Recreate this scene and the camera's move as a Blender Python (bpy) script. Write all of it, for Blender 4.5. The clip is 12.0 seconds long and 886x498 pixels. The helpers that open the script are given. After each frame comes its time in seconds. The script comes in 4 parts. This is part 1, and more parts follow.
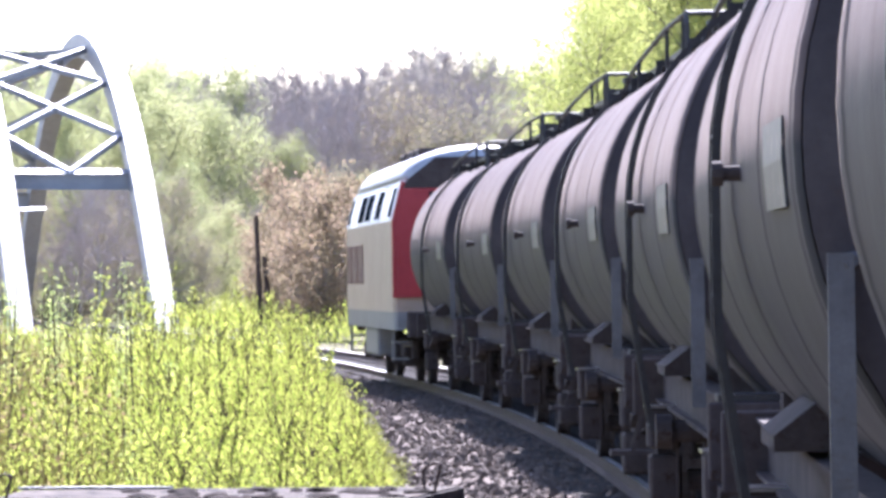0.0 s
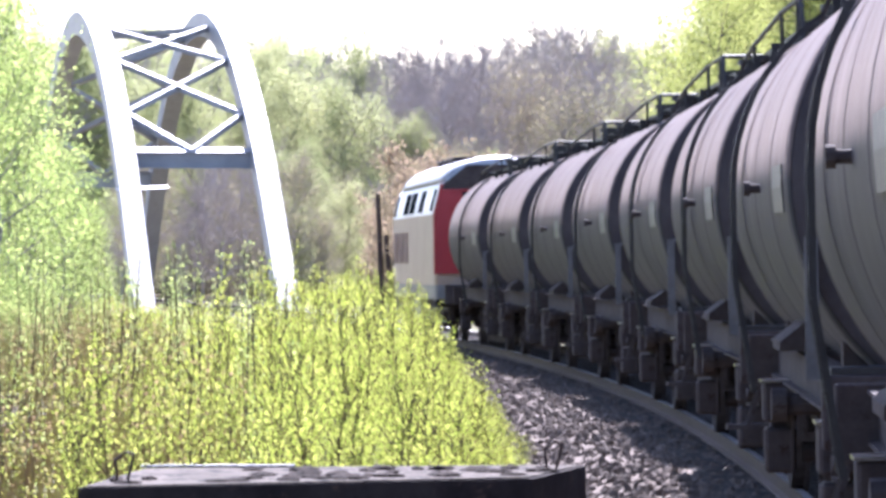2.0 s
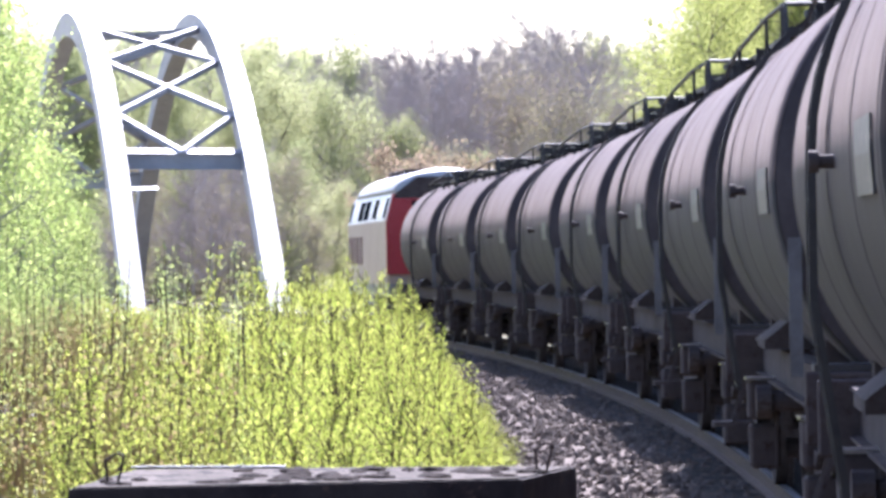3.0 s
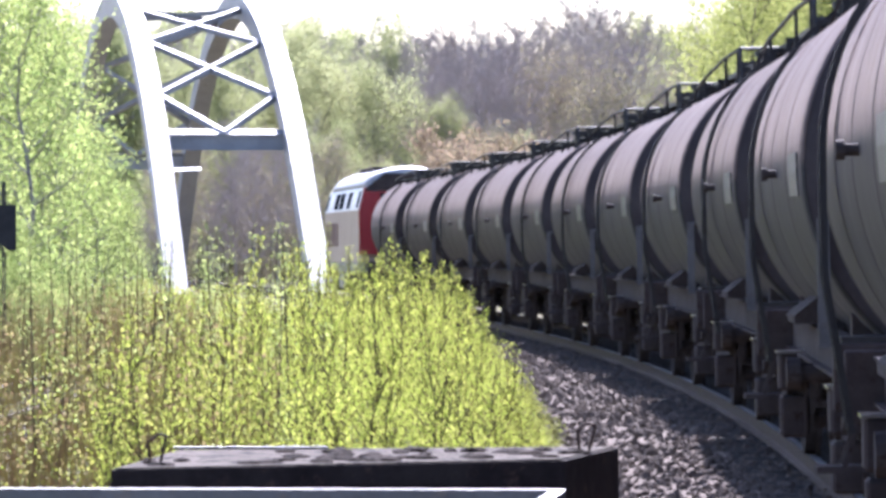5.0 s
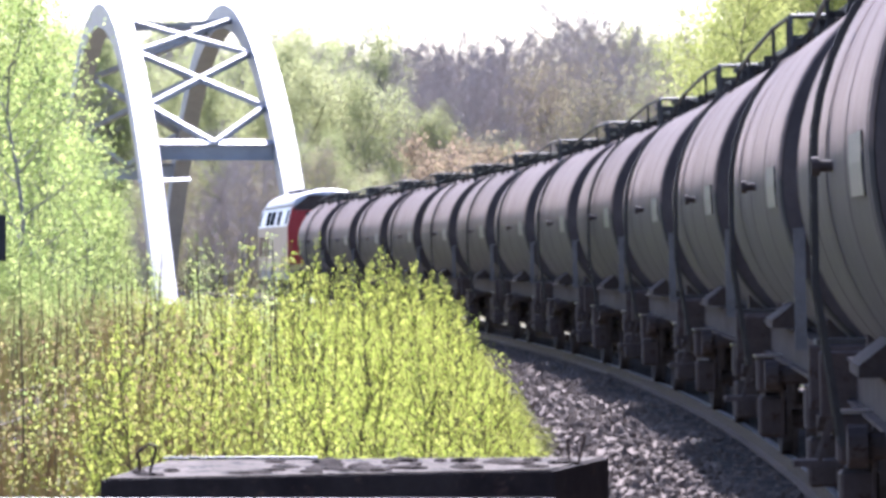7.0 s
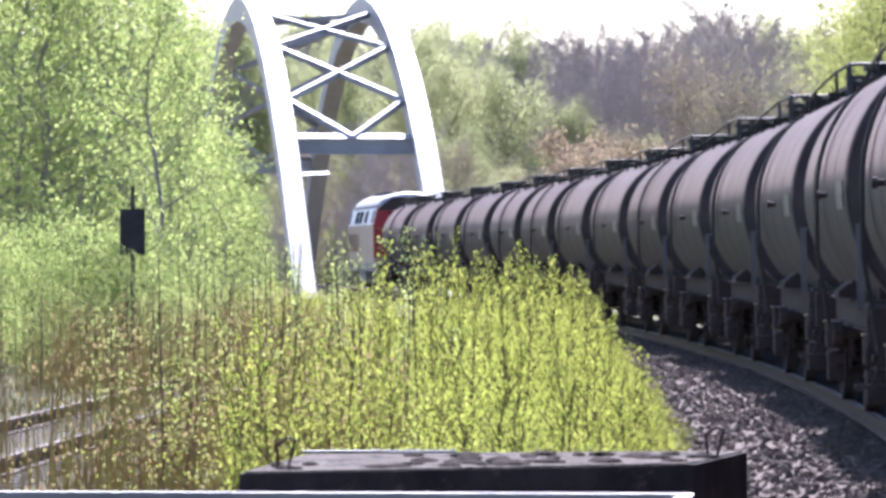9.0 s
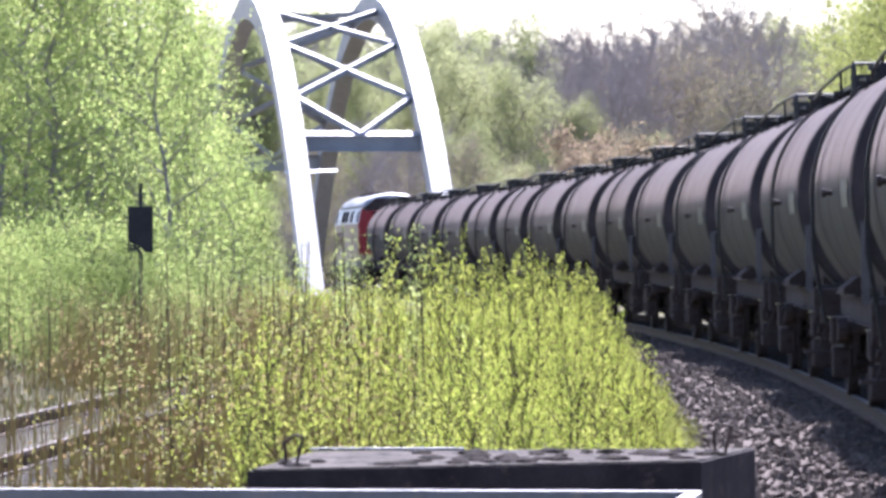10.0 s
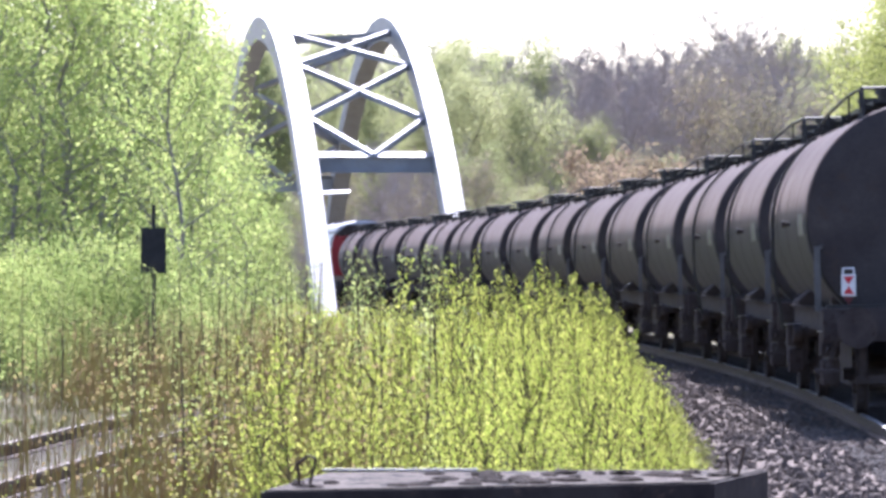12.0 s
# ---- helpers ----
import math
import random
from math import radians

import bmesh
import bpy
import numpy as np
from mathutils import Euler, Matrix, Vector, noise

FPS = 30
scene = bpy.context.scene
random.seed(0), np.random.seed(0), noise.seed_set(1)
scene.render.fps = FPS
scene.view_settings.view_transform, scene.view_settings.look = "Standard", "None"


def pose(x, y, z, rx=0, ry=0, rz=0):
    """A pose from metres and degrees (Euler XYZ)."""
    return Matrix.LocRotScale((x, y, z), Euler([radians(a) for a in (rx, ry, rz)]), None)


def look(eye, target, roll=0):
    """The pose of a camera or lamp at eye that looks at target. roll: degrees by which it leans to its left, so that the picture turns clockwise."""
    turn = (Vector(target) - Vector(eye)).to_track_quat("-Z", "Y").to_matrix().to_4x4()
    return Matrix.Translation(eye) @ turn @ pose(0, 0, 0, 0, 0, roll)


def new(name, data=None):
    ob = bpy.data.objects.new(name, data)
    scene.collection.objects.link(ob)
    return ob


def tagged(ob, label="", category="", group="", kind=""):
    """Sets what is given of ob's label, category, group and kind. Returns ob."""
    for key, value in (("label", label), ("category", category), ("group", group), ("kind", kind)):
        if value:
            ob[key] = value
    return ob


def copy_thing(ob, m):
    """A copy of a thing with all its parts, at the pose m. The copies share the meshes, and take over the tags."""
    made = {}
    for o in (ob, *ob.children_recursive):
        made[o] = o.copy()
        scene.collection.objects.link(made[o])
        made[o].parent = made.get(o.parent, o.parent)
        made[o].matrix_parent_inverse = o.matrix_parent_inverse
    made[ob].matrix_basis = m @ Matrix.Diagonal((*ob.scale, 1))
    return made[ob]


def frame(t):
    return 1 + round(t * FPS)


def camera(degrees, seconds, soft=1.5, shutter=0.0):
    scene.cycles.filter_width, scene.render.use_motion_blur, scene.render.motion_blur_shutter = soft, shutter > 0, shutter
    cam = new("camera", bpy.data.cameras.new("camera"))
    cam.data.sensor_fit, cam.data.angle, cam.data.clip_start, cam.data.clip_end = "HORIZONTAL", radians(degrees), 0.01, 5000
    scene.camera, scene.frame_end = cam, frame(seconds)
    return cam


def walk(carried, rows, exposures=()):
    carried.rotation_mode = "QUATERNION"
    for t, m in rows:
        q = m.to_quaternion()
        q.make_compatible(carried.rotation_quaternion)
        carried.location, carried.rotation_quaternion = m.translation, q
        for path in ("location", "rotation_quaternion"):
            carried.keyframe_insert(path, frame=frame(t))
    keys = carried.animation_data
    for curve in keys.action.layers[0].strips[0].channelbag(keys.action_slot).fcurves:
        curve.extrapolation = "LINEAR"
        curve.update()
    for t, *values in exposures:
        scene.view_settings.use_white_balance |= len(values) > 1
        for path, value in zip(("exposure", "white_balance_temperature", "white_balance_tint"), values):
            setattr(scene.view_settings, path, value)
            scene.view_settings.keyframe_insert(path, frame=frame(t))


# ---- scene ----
cam = camera(10.3687, 12.0, soft=3.5)
EYE_Z = 1.845
# seconds, tilt up, turn to the left (degrees): a hand-held telephoto from one spot
TURNS = [(0.0, 0.4394, -4.3481), (0.5, 0.3859, -3.8731), (1.0, 0.3589, -3.3778), (1.5, 0.3453, -3.0539),
         (2.0, 0.1863, -2.9216), (2.5, 0.1731, -2.9415), (3.0, 0.1997, -3.0341), (3.2, 0.2328, -3.0803),
         (4.8, 0.0867, -2.5445), (5.0, -0.0259, -2.5379), (5.5, -0.1747, -2.6504), (6.0, -0.0025, -2.7464),
         (6.5, 0.0802, -2.7298), (7.0, 0.0934, -2.6570), (7.5, 0.3779, -2.4320), (7.7, 0.4770, -2.0083),
         (9.3, -0.0469, -1.0277), (9.5, -0.0535, -1.0343), (10.0, -0.0105, -0.9415), (10.5, -0.0073, -0.7492),
         (11.0, -0.0603, -0.6498), (11.5, 0.0126, -0.7028), (12.0, 0.2379, -0.7890)]
walk(cam, [(t, pose(0, 0, EYE_Z, 90 + a, 0, b)) for t, a, b in TURNS],
     exposures=[(t, e, 5680, 24) for t, e in ((0.0, 2.52), (3.0, 2.3), (5.5, 2.12), (7.5, 2.3), (9.5, 1.92), (12.0, 1.97))])

# ---------------------------------------------------------------- light
SUN_TURN, SUN_HEIGHT = 5.0, 40.0          # degrees right of +y, and above the horizon
world = bpy.data.worlds.new("world")
scene.world = world
world.use_nodes = True
wn = world.node_tree.nodes
sky = wn.new("ShaderNodeTexSky")
sky.sky_type, sky.sun_disc = "NISHITA", False
sky.sun_elevation, sky.sun_rotation = radians(SUN_HEIGHT), radians(SUN_TURN)
sky.air_density, sky.dust_density, sky.ozone_density = 1.0, 1.0, 2.0
world.node_tree.links.new(sky.outputs[0], wn["Background"].inputs[0])
wn["Background"].inputs[1].default_value = 0.074
sun = new("sun", bpy.data.lights.new("sun", "SUN"))
sun.data.energy, sun.data.angle, sun.data.color = 4.5, radians(0.55), (1.0, 0.97, 0.92)
sa, se = radians(SUN_TURN), radians(SUN_HEIGHT)
SUN_WAY = Vector((math.sin(sa) * math.cos(se), math.cos(sa) * math.cos(se), math.sin(se)))
sun.matrix_world = look((40, 60, 90), Vector((40, 60, 90)) - SUN_WAY)


# ---------------------------------------------------------------- materials
def nodes_of(name):
    m = bpy.data.materials.new(name)
    m.use_nodes = True
    nt = m.node_tree
    return m, nt, nt.nodes["Principled BSDF"]


def link(nt, a, b):
    nt.links.new(a, b)


def noise_node(nt, scale, detail=4.0, rough=0.6, stretch=None):
    tc = nt.nodes.new("ShaderNodeTexCoord")
    n = nt.nodes.new("ShaderNodeTexNoise")
    n.inputs["Scale"].default_value, n.inputs["Detail"].default_value = scale, detail
    n.inputs["Roughness"].default_value = rough
    if stretch:
        mp = nt.nodes.new("ShaderNodeMapping")
        mp.inputs["Scale"].default_value = stretch
        link(nt, tc.outputs["Object"], mp.inputs[0])
        link(nt, mp.outputs[0], n.inputs["Vector"])
    else:
        link(nt, tc.outputs["Object"], n.inputs["Vector"])
    return n.outputs["Fac"]


def ramp(nt, fac, stops):
    r = nt.nodes.new("ShaderNodeValToRGB")
    while len(r.color_ramp.elements) < len(stops):
        r.color_ramp.elements.new(0.5)
    for e, (p, c) in zip(r.color_ramp.elements, stops):
        e.position, e.color = p, (*c, 1)
    link(nt, fac, r.inputs[0])
    return r.outputs[0]


def mixed(nt, fac, a, b, mode="MIX"):
    m = nt.nodes.new("ShaderNodeMix")
    m.data_type, m.blend_type = "RGBA", mode
    for sock, v in ((m.inputs[0], fac), (m.inputs[6], a), (m.inputs[7], b)):
        if hasattr(v, "links"):
            link(nt, v, sock)
        else:
            sock.default_value = v if isinstance(v, float) else (*v, 1)
    return m.outputs[2]


def surface(name, dark, light, rough=0.7, metal=0.0, scale=3.0, fine=40.0, bump=0.3, stain=None, stretch=None, cover=0.56, spec=None):
    """Two scales of tone between dark and light, stains and a fine relief."""
    m, nt, b = nodes_of(name)
    col = ramp(nt, noise_node(nt, scale, 6, 0.65, stretch), [(0.3, dark), (0.7, light)])
    grain = noise_node(nt, fine, 5, 0.7, stretch)
    col = mixed(nt, 0.35, col, ramp(nt, grain, [(0.3, (0.45, 0.45, 0.45)), (0.7, (1, 1, 1))]), "MULTIPLY")
    if stain:
        spots = ramp(nt, noise_node(nt, scale * 2.3, 8, 0.75, stretch), [(cover, (0, 0, 0)), (cover + 0.1, (1, 1, 1))])
        col = mixed(nt, spots, col, stain)
    link(nt, col, b.inputs["Base Color"])
    b.inputs["Roughness"].default_value, b.inputs["Metallic"].default_value = rough, metal
    b.inputs["Specular IOR Level"].default_value = spec if spec is not None else 0.08 if rough > 0.8 else 0.25
    if bump:
        bp = nt.nodes.new("ShaderNodeBump")
        bp.inputs["Strength"].default_value, bp.inputs["Distance"].default_value = bump, 0.01
        link(nt, grain, bp.inputs["Height"])
        link(nt, bp.outputs[0], b.inputs["Normal"])
    return m


def foliage(name, a, b_, c, through_light=0.5):
    """Leaves that let light through; tone differs from leaf to leaf and from plant to plant."""
    m, nt, b = nodes_of(name)
    nt.nodes.remove(b)
    geo, info = nt.nodes.new("ShaderNodeNewGeometry"), nt.nodes.new("ShaderNodeObjectInfo")
    col = ramp(nt, geo.outputs["Random Per Island"], [(0.0, a), (0.5, b_), (1.0, c)])
    shade = ramp(nt, info.outputs["Random"], [(0.0, (0.72, 0.78, 0.7)), (1.0, (1.0, 1.0, 1.0))])
    col = mixed(nt, 1.0, col, shade, "MULTIPLY")
    d, t, g = (nt.nodes.new("ShaderNodeBsdf" + k) for k in ("Diffuse", "Translucent", "Glossy"))
    for x in (d, t):
        link(nt, col, x.inputs["Color"])
    g.inputs["Roughness"].default_value = 0.6
    m1, m2 = nt.nodes.new("ShaderNodeMixShader"), nt.nodes.new("ShaderNodeMixShader")
    m1.inputs[0].default_value, m2.inputs[0].default_value = through_light, 0.012
    link(nt, d.outputs[0], m1.inputs[1]), link(nt, t.outputs[0], m1.inputs[2])
    link(nt, m1.outputs[0], m2.inputs[1]), link(nt, g.outputs[0], m2.inputs[2])
    link(nt, m2.outputs[0], nt.nodes["Material Output"].inputs[0])
    return m


def tank_paint(name, low, high, sunlit_low, sunlit_high):
    """Weathered tank paint: shaded grey flanks and a sunlit brown upper half painted in, rings of dirt round the shell
    and rust.
    """
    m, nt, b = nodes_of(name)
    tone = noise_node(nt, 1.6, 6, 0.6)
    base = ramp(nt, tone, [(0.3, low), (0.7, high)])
    brown = ramp(nt, tone, [(0.3, sunlit_low), (0.7, sunlit_high)])
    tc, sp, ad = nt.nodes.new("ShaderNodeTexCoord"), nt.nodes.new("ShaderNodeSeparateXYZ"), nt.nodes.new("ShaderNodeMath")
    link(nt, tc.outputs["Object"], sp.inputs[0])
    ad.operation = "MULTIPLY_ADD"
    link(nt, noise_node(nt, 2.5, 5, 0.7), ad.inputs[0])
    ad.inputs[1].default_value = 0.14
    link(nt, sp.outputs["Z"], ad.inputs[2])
    # Where sunlight ends on the round shell, painted as a change of tone.
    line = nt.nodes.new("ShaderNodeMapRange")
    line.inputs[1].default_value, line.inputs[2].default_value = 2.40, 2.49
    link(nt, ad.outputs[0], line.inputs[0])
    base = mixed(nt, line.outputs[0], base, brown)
    rings = ramp(nt, noise_node(nt, 1.0, 7, 0.8, (0.1, 14.0, 0.1)), [(0.36, (0.4, 0.36, 0.35)), (0.5, (1, 1, 1))])
    col = mixed(nt, 0.6, base, rings, "MULTIPLY")
    rust = ramp(nt, noise_node(nt, 3.5, 9, 0.75, (1.0, 1.6, 0.5)), [(0.6, (0, 0, 0)), (0.75, (1, 1, 1))])
    col = mixed(nt, rust, col, (0.06, 0.035, 0.03))
    info = nt.nodes.new("ShaderNodeObjectInfo")
    col = mixed(nt, 1.0, col, ramp(nt, info.outputs["Random"], [(0.0, (0.78, 0.76, 0.76)), (1.0, (1, 1, 1))]), "MULTIPLY")
    link(nt, col, b.inputs["Base Color"])
    b.inputs["Roughness"].default_value = 0.55
    b.inputs["Specular IOR Level"].default_value = 0.02
    b.inputs["Sheen Weight"].default_value, b.inputs["Sheen Roughness"].default_value = 0.055, 0.45   # a coat of dust
    b.inputs["Sheen Tint"].default_value = (1.0, 0.80, 0.72, 1)
    bp = nt.nodes.new("ShaderNodeBump")
    bp.inputs["Strength"].default_value, bp.inputs["Distance"].default_value = 0.2, 0.01
    link(nt, noise_node(nt, 14, 5, 0.6), bp.inputs["Height"])
    link(nt, bp.outputs[0], b.inputs["Normal"])
    return m


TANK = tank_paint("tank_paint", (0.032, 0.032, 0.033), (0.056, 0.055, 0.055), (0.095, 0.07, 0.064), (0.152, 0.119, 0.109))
# Ends coloured dark, with the rear ends' shade put into the colour.
TANK_END = surface("shaded_tank_end", (0.045, 0.038, 0.040), (0.080, 0.068, 0.066), 0.85, 0, 1.5, 20, 0.2, (0.06, 0.045, 0.04))
FRAME = surface("sooty_steel", (0.046, 0.036, 0.035), (0.084, 0.066, 0.061), 0.85, 0.0, 4, 50, 0.3, (0.035, 0.022, 0.017))
WALK = surface("walkway_steel", (0.028, 0.025, 0.026), (0.055, 0.05, 0.047), 0.6, 0.3, 4, 60, 0.2)
GALV = surface("galvanised_steel", (0.13, 0.13, 0.135), (0.21, 0.205, 0.21), 0.5, 0.3, 5, 60, 0.15, (0.2, 0.17, 0.15))
POST = surface("dull_grey_steel", (0.08, 0.075, 0.074), (0.135, 0.128, 0.125), 0.6, 0, 5, 60, 0.15, (0.08, 0.065, 0.055))
PLATE = surface("faded_panel", (0.045, 0.044, 0.043), (0.075, 0.072, 0.069), 0.5, 0, 3, 40, 0.1, (0.2, 0.15, 0.13))
BOXTOP = surface("lit_cap_steel", (0.12, 0.105, 0.10), (0.22, 0.195, 0.18), 0.3, 0.5, 6, 60, 0.1, spec=0.8)
RAIL_SIDE = surface("rusty_rail", (0.05, 0.028, 0.02), (0.10, 0.06, 0.042), 0.75, 0.2, 6, 70, 0.4)
RAIL_TOP = surface("polished_rail", (0.16, 0.155, 0.15), (0.26, 0.25, 0.25), 0.55, 0.4, 4, 80, 0.05)
SLEEPER = surface("old_sleeper", (0.045, 0.037, 0.033), (0.095, 0.08, 0.072), 0.85, 0, 4, 50, 0.6, None, (6, 1, 1))
BALLAST = surface("ballast_stone", (0.075, 0.056, 0.045), (0.195, 0.15, 0.125), 0.9, 0, 9, 60, 1.0, (0.175, 0.145, 0.13))
SOIL = surface("dry_soil", (0.07, 0.06, 0.035), (0.16, 0.14, 0.07), 0.95, 0, 0.6, 14, 0.8, (0.07, 0.10, 0.025))
WHITE = surface("bridge_paint", (0.25, 0.253, 0.265), (0.34, 0.345, 0.355), 0.5, 0, 0.8, 18, 0.1, (0.19, 0.18, 0.17))
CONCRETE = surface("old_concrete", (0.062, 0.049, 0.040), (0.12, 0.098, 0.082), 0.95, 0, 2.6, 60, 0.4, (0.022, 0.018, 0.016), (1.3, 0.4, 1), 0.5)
MOSS = surface("dark_moss", (0.012, 0.009, 0.007), (0.035, 0.022, 0.017), 1.0, 0, 12, 90, 0.8)
# Walls of the concrete chamber, darker than its top.
CHAMBER_WALL = surface("dark_concrete", (0.025, 0.02, 0.022), (0.06, 0.05, 0.048), 0.9, 0, 3, 40, 0.5, (0.09, 0.06, 0.05))
CREAM = surface("cream_paint", (0.33, 0.24, 0.18), (0.41, 0.31, 0.24), 0.5, 0, 1.5, 30, 0.05, (0.28, 0.21, 0.15))
WHITEBAND = surface("white_paint", (0.70, 0.71, 0.72), (0.80, 0.80, 0.80), 0.4, 0, 1.5, 30, 0.05)
ROOF = surface("roof_grey", (0.34, 0.34, 0.35), (0.44, 0.44, 0.45), 0.5, 0, 1.0, 25, 0.1, (0.25, 0.24, 0.24))
RED = surface("red_paint", (0.29, 0.028, 0.033), (0.38, 0.042, 0.047), 0.4, 0, 1.5, 30, 0.05, (0.30, 0.03, 0.03))
GRILLE = surface("grille_red", (0.09, 0.02, 0.022), (0.14, 0.035, 0.035), 0.6, 0, 3, 30, 0.1)
LOCOGREY = surface("frame_grey", (0.16, 0.15, 0.145), (0.25, 0.24, 0.23), 0.6, 0, 2.5, 40, 0.15)
SIGNBACK = surface("sign_back", (0.02, 0.02, 0.022), (0.04, 0.038, 0.04), 0.6, 0.1, 5, 50, 0.1)
TARGET_WHITE = surface("target_white", (0.7, 0.68, 0.68), (0.8, 0.78, 0.78), 0.4, 0, 6, 50, 0)
TARGET_RED = surface("target_red", (0.5, 0.02, 0.03), (0.6, 0.03, 0.05), 0.4, 0, 6, 50, 0)
BARK = surface("bark", (0.09, 0.075, 0.06), (0.19, 0.165, 0.145), 0.9, 0, 6, 40, 0.8, None, (1, 1, 0.3))
BIRCHBARK = surface("pale_bark", (0.16, 0.14, 0.12), (0.36, 0.33, 0.30), 0.85, 0, 5, 30, 0.5, (0.05, 0.04, 0.04), (1, 1, 2))
# Paler than bark: the haze of distance is put into the twigs' colour.
TWIG = surface("bare_twigs", (0.31, 0.265, 0.245), (0.44, 0.385, 0.36), 0.9, 0, 0.25, 3, 0)
STEM = surface("sapling_stem", (0.10, 0.075, 0.045), (0.20, 0.155, 0.095), 0.85, 0, 5, 40, 0.4)
POLE = surface("weathered_pole", (0.05, 0.035, 0.03), (0.11, 0.08, 0.07), 0.9, 0, 5, 40, 0.6, None, (3, 3, 0.5))
LEAF_SAPLING = foliage("sapling_leaves", (0.235, 0.29, 0.05), (0.38, 0.415, 0.078), (0.51, 0.495, 0.135), 0.64)
LEAF_BIRCH = foliage("birch_leaves", (0.25, 0.325, 0.10), (0.365, 0.43, 0.14), (0.49, 0.51, 0.195), 0.62)
LEAF_LIME = foliage("willow_leaves", (0.29, 0.32, 0.095), (0.39, 0.405, 0.13), (0.48, 0.465, 0.185), 0.62)
LEAF_RUST = foliage("budding_leaves", (0.23, 0.17, 0.125), (0.32, 0.235, 0.165), (0.36, 0.295, 0.18), 0.5)
LEAF_BUD = foliage("far_budding_leaves", (0.21, 0.18, 0.13), (0.29, 0.24, 0.165), (0.35, 0.32, 0.18), 0.5)
LEAF_PALE = foliage("pale_willow_leaves", (0.31, 0.33, 0.15), (0.40, 0.41, 0.20), (0.48, 0.47, 0.27), 0.62)
LEAF_DRY = foliage("dry_weeds", (0.30, 0.195, 0.115), (0.40, 0.28, 0.15), (0.46, 0.42, 0.16), 0.5)
GRASS = foliage("grass_blades", (0.10, 0.13, 0.03), (0.19, 0.21, 0.05), (0.28, 0.25, 0.09), 0.45)


def glass():
    m, nt, b = nodes_of("cab_glass")
    b.inputs["Base Color"].default_value = (0.012, 0.015, 0.02, 1)
    b.inputs["Roughness"].default_value = 0.5
    b.inputs["Specular IOR Level"].default_value = 0.0
    return m


GLASS = glass()


# ---------------------------------------------------------------- mesh helpers
def box(bm, x0, x1, y0, y1, z0, z1, m=None):
    r = bmesh.ops.create_cube(bm, size=1.0)
    mm = Matrix.Translation(((x0 + x1) / 2, (y0 + y1) / 2, (z0 + z1) / 2)) @ Matrix.Diagonal((x1 - x0, y1 - y0, z1 - z0, 1))
    bmesh.ops.transform(bm, matrix=(m @ mm) if m else mm, verts=r["verts"])
    return r["verts"]


def rod(bm, p, q, r0, r1=None, n=8):
    p, q = Vector(p), Vector(q)
    r = bmesh.ops.create_cone(bm, cap_ends=True, segments=n, radius1=r0, radius2=r0 if r1 is None else r1, depth=(q - p).length)
    turn = (q - p).to_track_quat("Z", "Y").to_matrix().to_4x4()
    bmesh.ops.transform(bm, matrix=Matrix.Translation((p + q) / 2) @ turn, verts=r["verts"])


def pipe(bm, pts, r, n=8):
    for p, q in zip(pts, pts[1:]):
        rod(bm, p, q, r, n=n)
    for p in pts[1:-1]:
        s = bmesh.ops.create_icosphere(bm, subdivisions=1, radius=r * 1.02)
        bmesh.ops.translate(bm, vec=p, verts=s["verts"])


def bar(bm, p, q, w, h, up=(0, 0, 1)):
    """A square bar from p to q, w wide and h deep along up."""
    p, q, up = Vector(p), Vector(q), Vector(up)
    d = (q - p).normalized()
    side = d.cross(up).normalized()
    upn = side.cross(d)
    vs = [bm.verts.new(e + side * sx * w / 2 + upn * sz * h / 2) for e in (p, q) for sx, sz in ((-1, -1), (1, -1), (1, 1), (-1, 1))]
    for f in ((3, 2, 1, 0), (4, 5, 6, 7), (0, 1, 5, 4), (1, 2, 6, 5), (2, 3, 7, 6), (3, 0, 4, 7)):
        bm.faces.new([vs[i] for i in f])


def lathe_y(bm, profile, cx, cz, n=48):
    """A shell turned round an axis along y; profile: (y, radius)."""
    rings = []
    for y, r in profile:
        if r < 1e-4:
            rings.append([bm.verts.new((cx, y, cz))])
        else:
            rings.append([bm.verts.new((cx + r * math.cos(2 * math.pi * i / n), y, cz + r * math.sin(2 * math.pi * i / n))) for i in range(n)])
    for a, b in zip(rings, rings[1:]):
        for i in range(n):
            j = (i + 1) % n
            if len(a) == 1:
                bm.faces.new((a[0], b[i], b[j]))
            elif len(b) == 1:
                bm.faces.new((a[i], b[0], a[j]))
            else:
                bm.faces.new((a[i], b[i], b[j], a[j]))


def loft(bm, rings, close=True):
    vs = [[bm.verts.new(p) for p in r] for r in rings]
    n = len(rings[0])
    for a, b in zip(vs, vs[1:]):
        for i in range(n if close else n - 1):
            j = (i + 1) % n
            bm.faces.new((a[i], b[i], b[j], a[j]))
    if close:
        bm.faces.new(vs[0])
        bm.faces.new(list(reversed(vs[-1])))


def mesh_of(name, bm, material, smooth=False, bevel=0.0):
    if bevel:
        sharp = [e for e in bm.edges if len(e.link_faces) == 2 and e.calc_face_angle(0) > 0.6]
        bmesh.ops.bevel(bm, geom=sharp, offset=bevel, segments=1, affect="EDGES")
    bmesh.ops.recalc_face_normals(bm, faces=bm.faces[:])
    me = bpy.data.meshes.new(name)
    for f in bm.faces:
        f.smooth = smooth
    bm.to_mesh(me)
    bm.free()
    me.materials.append(material)
    return me


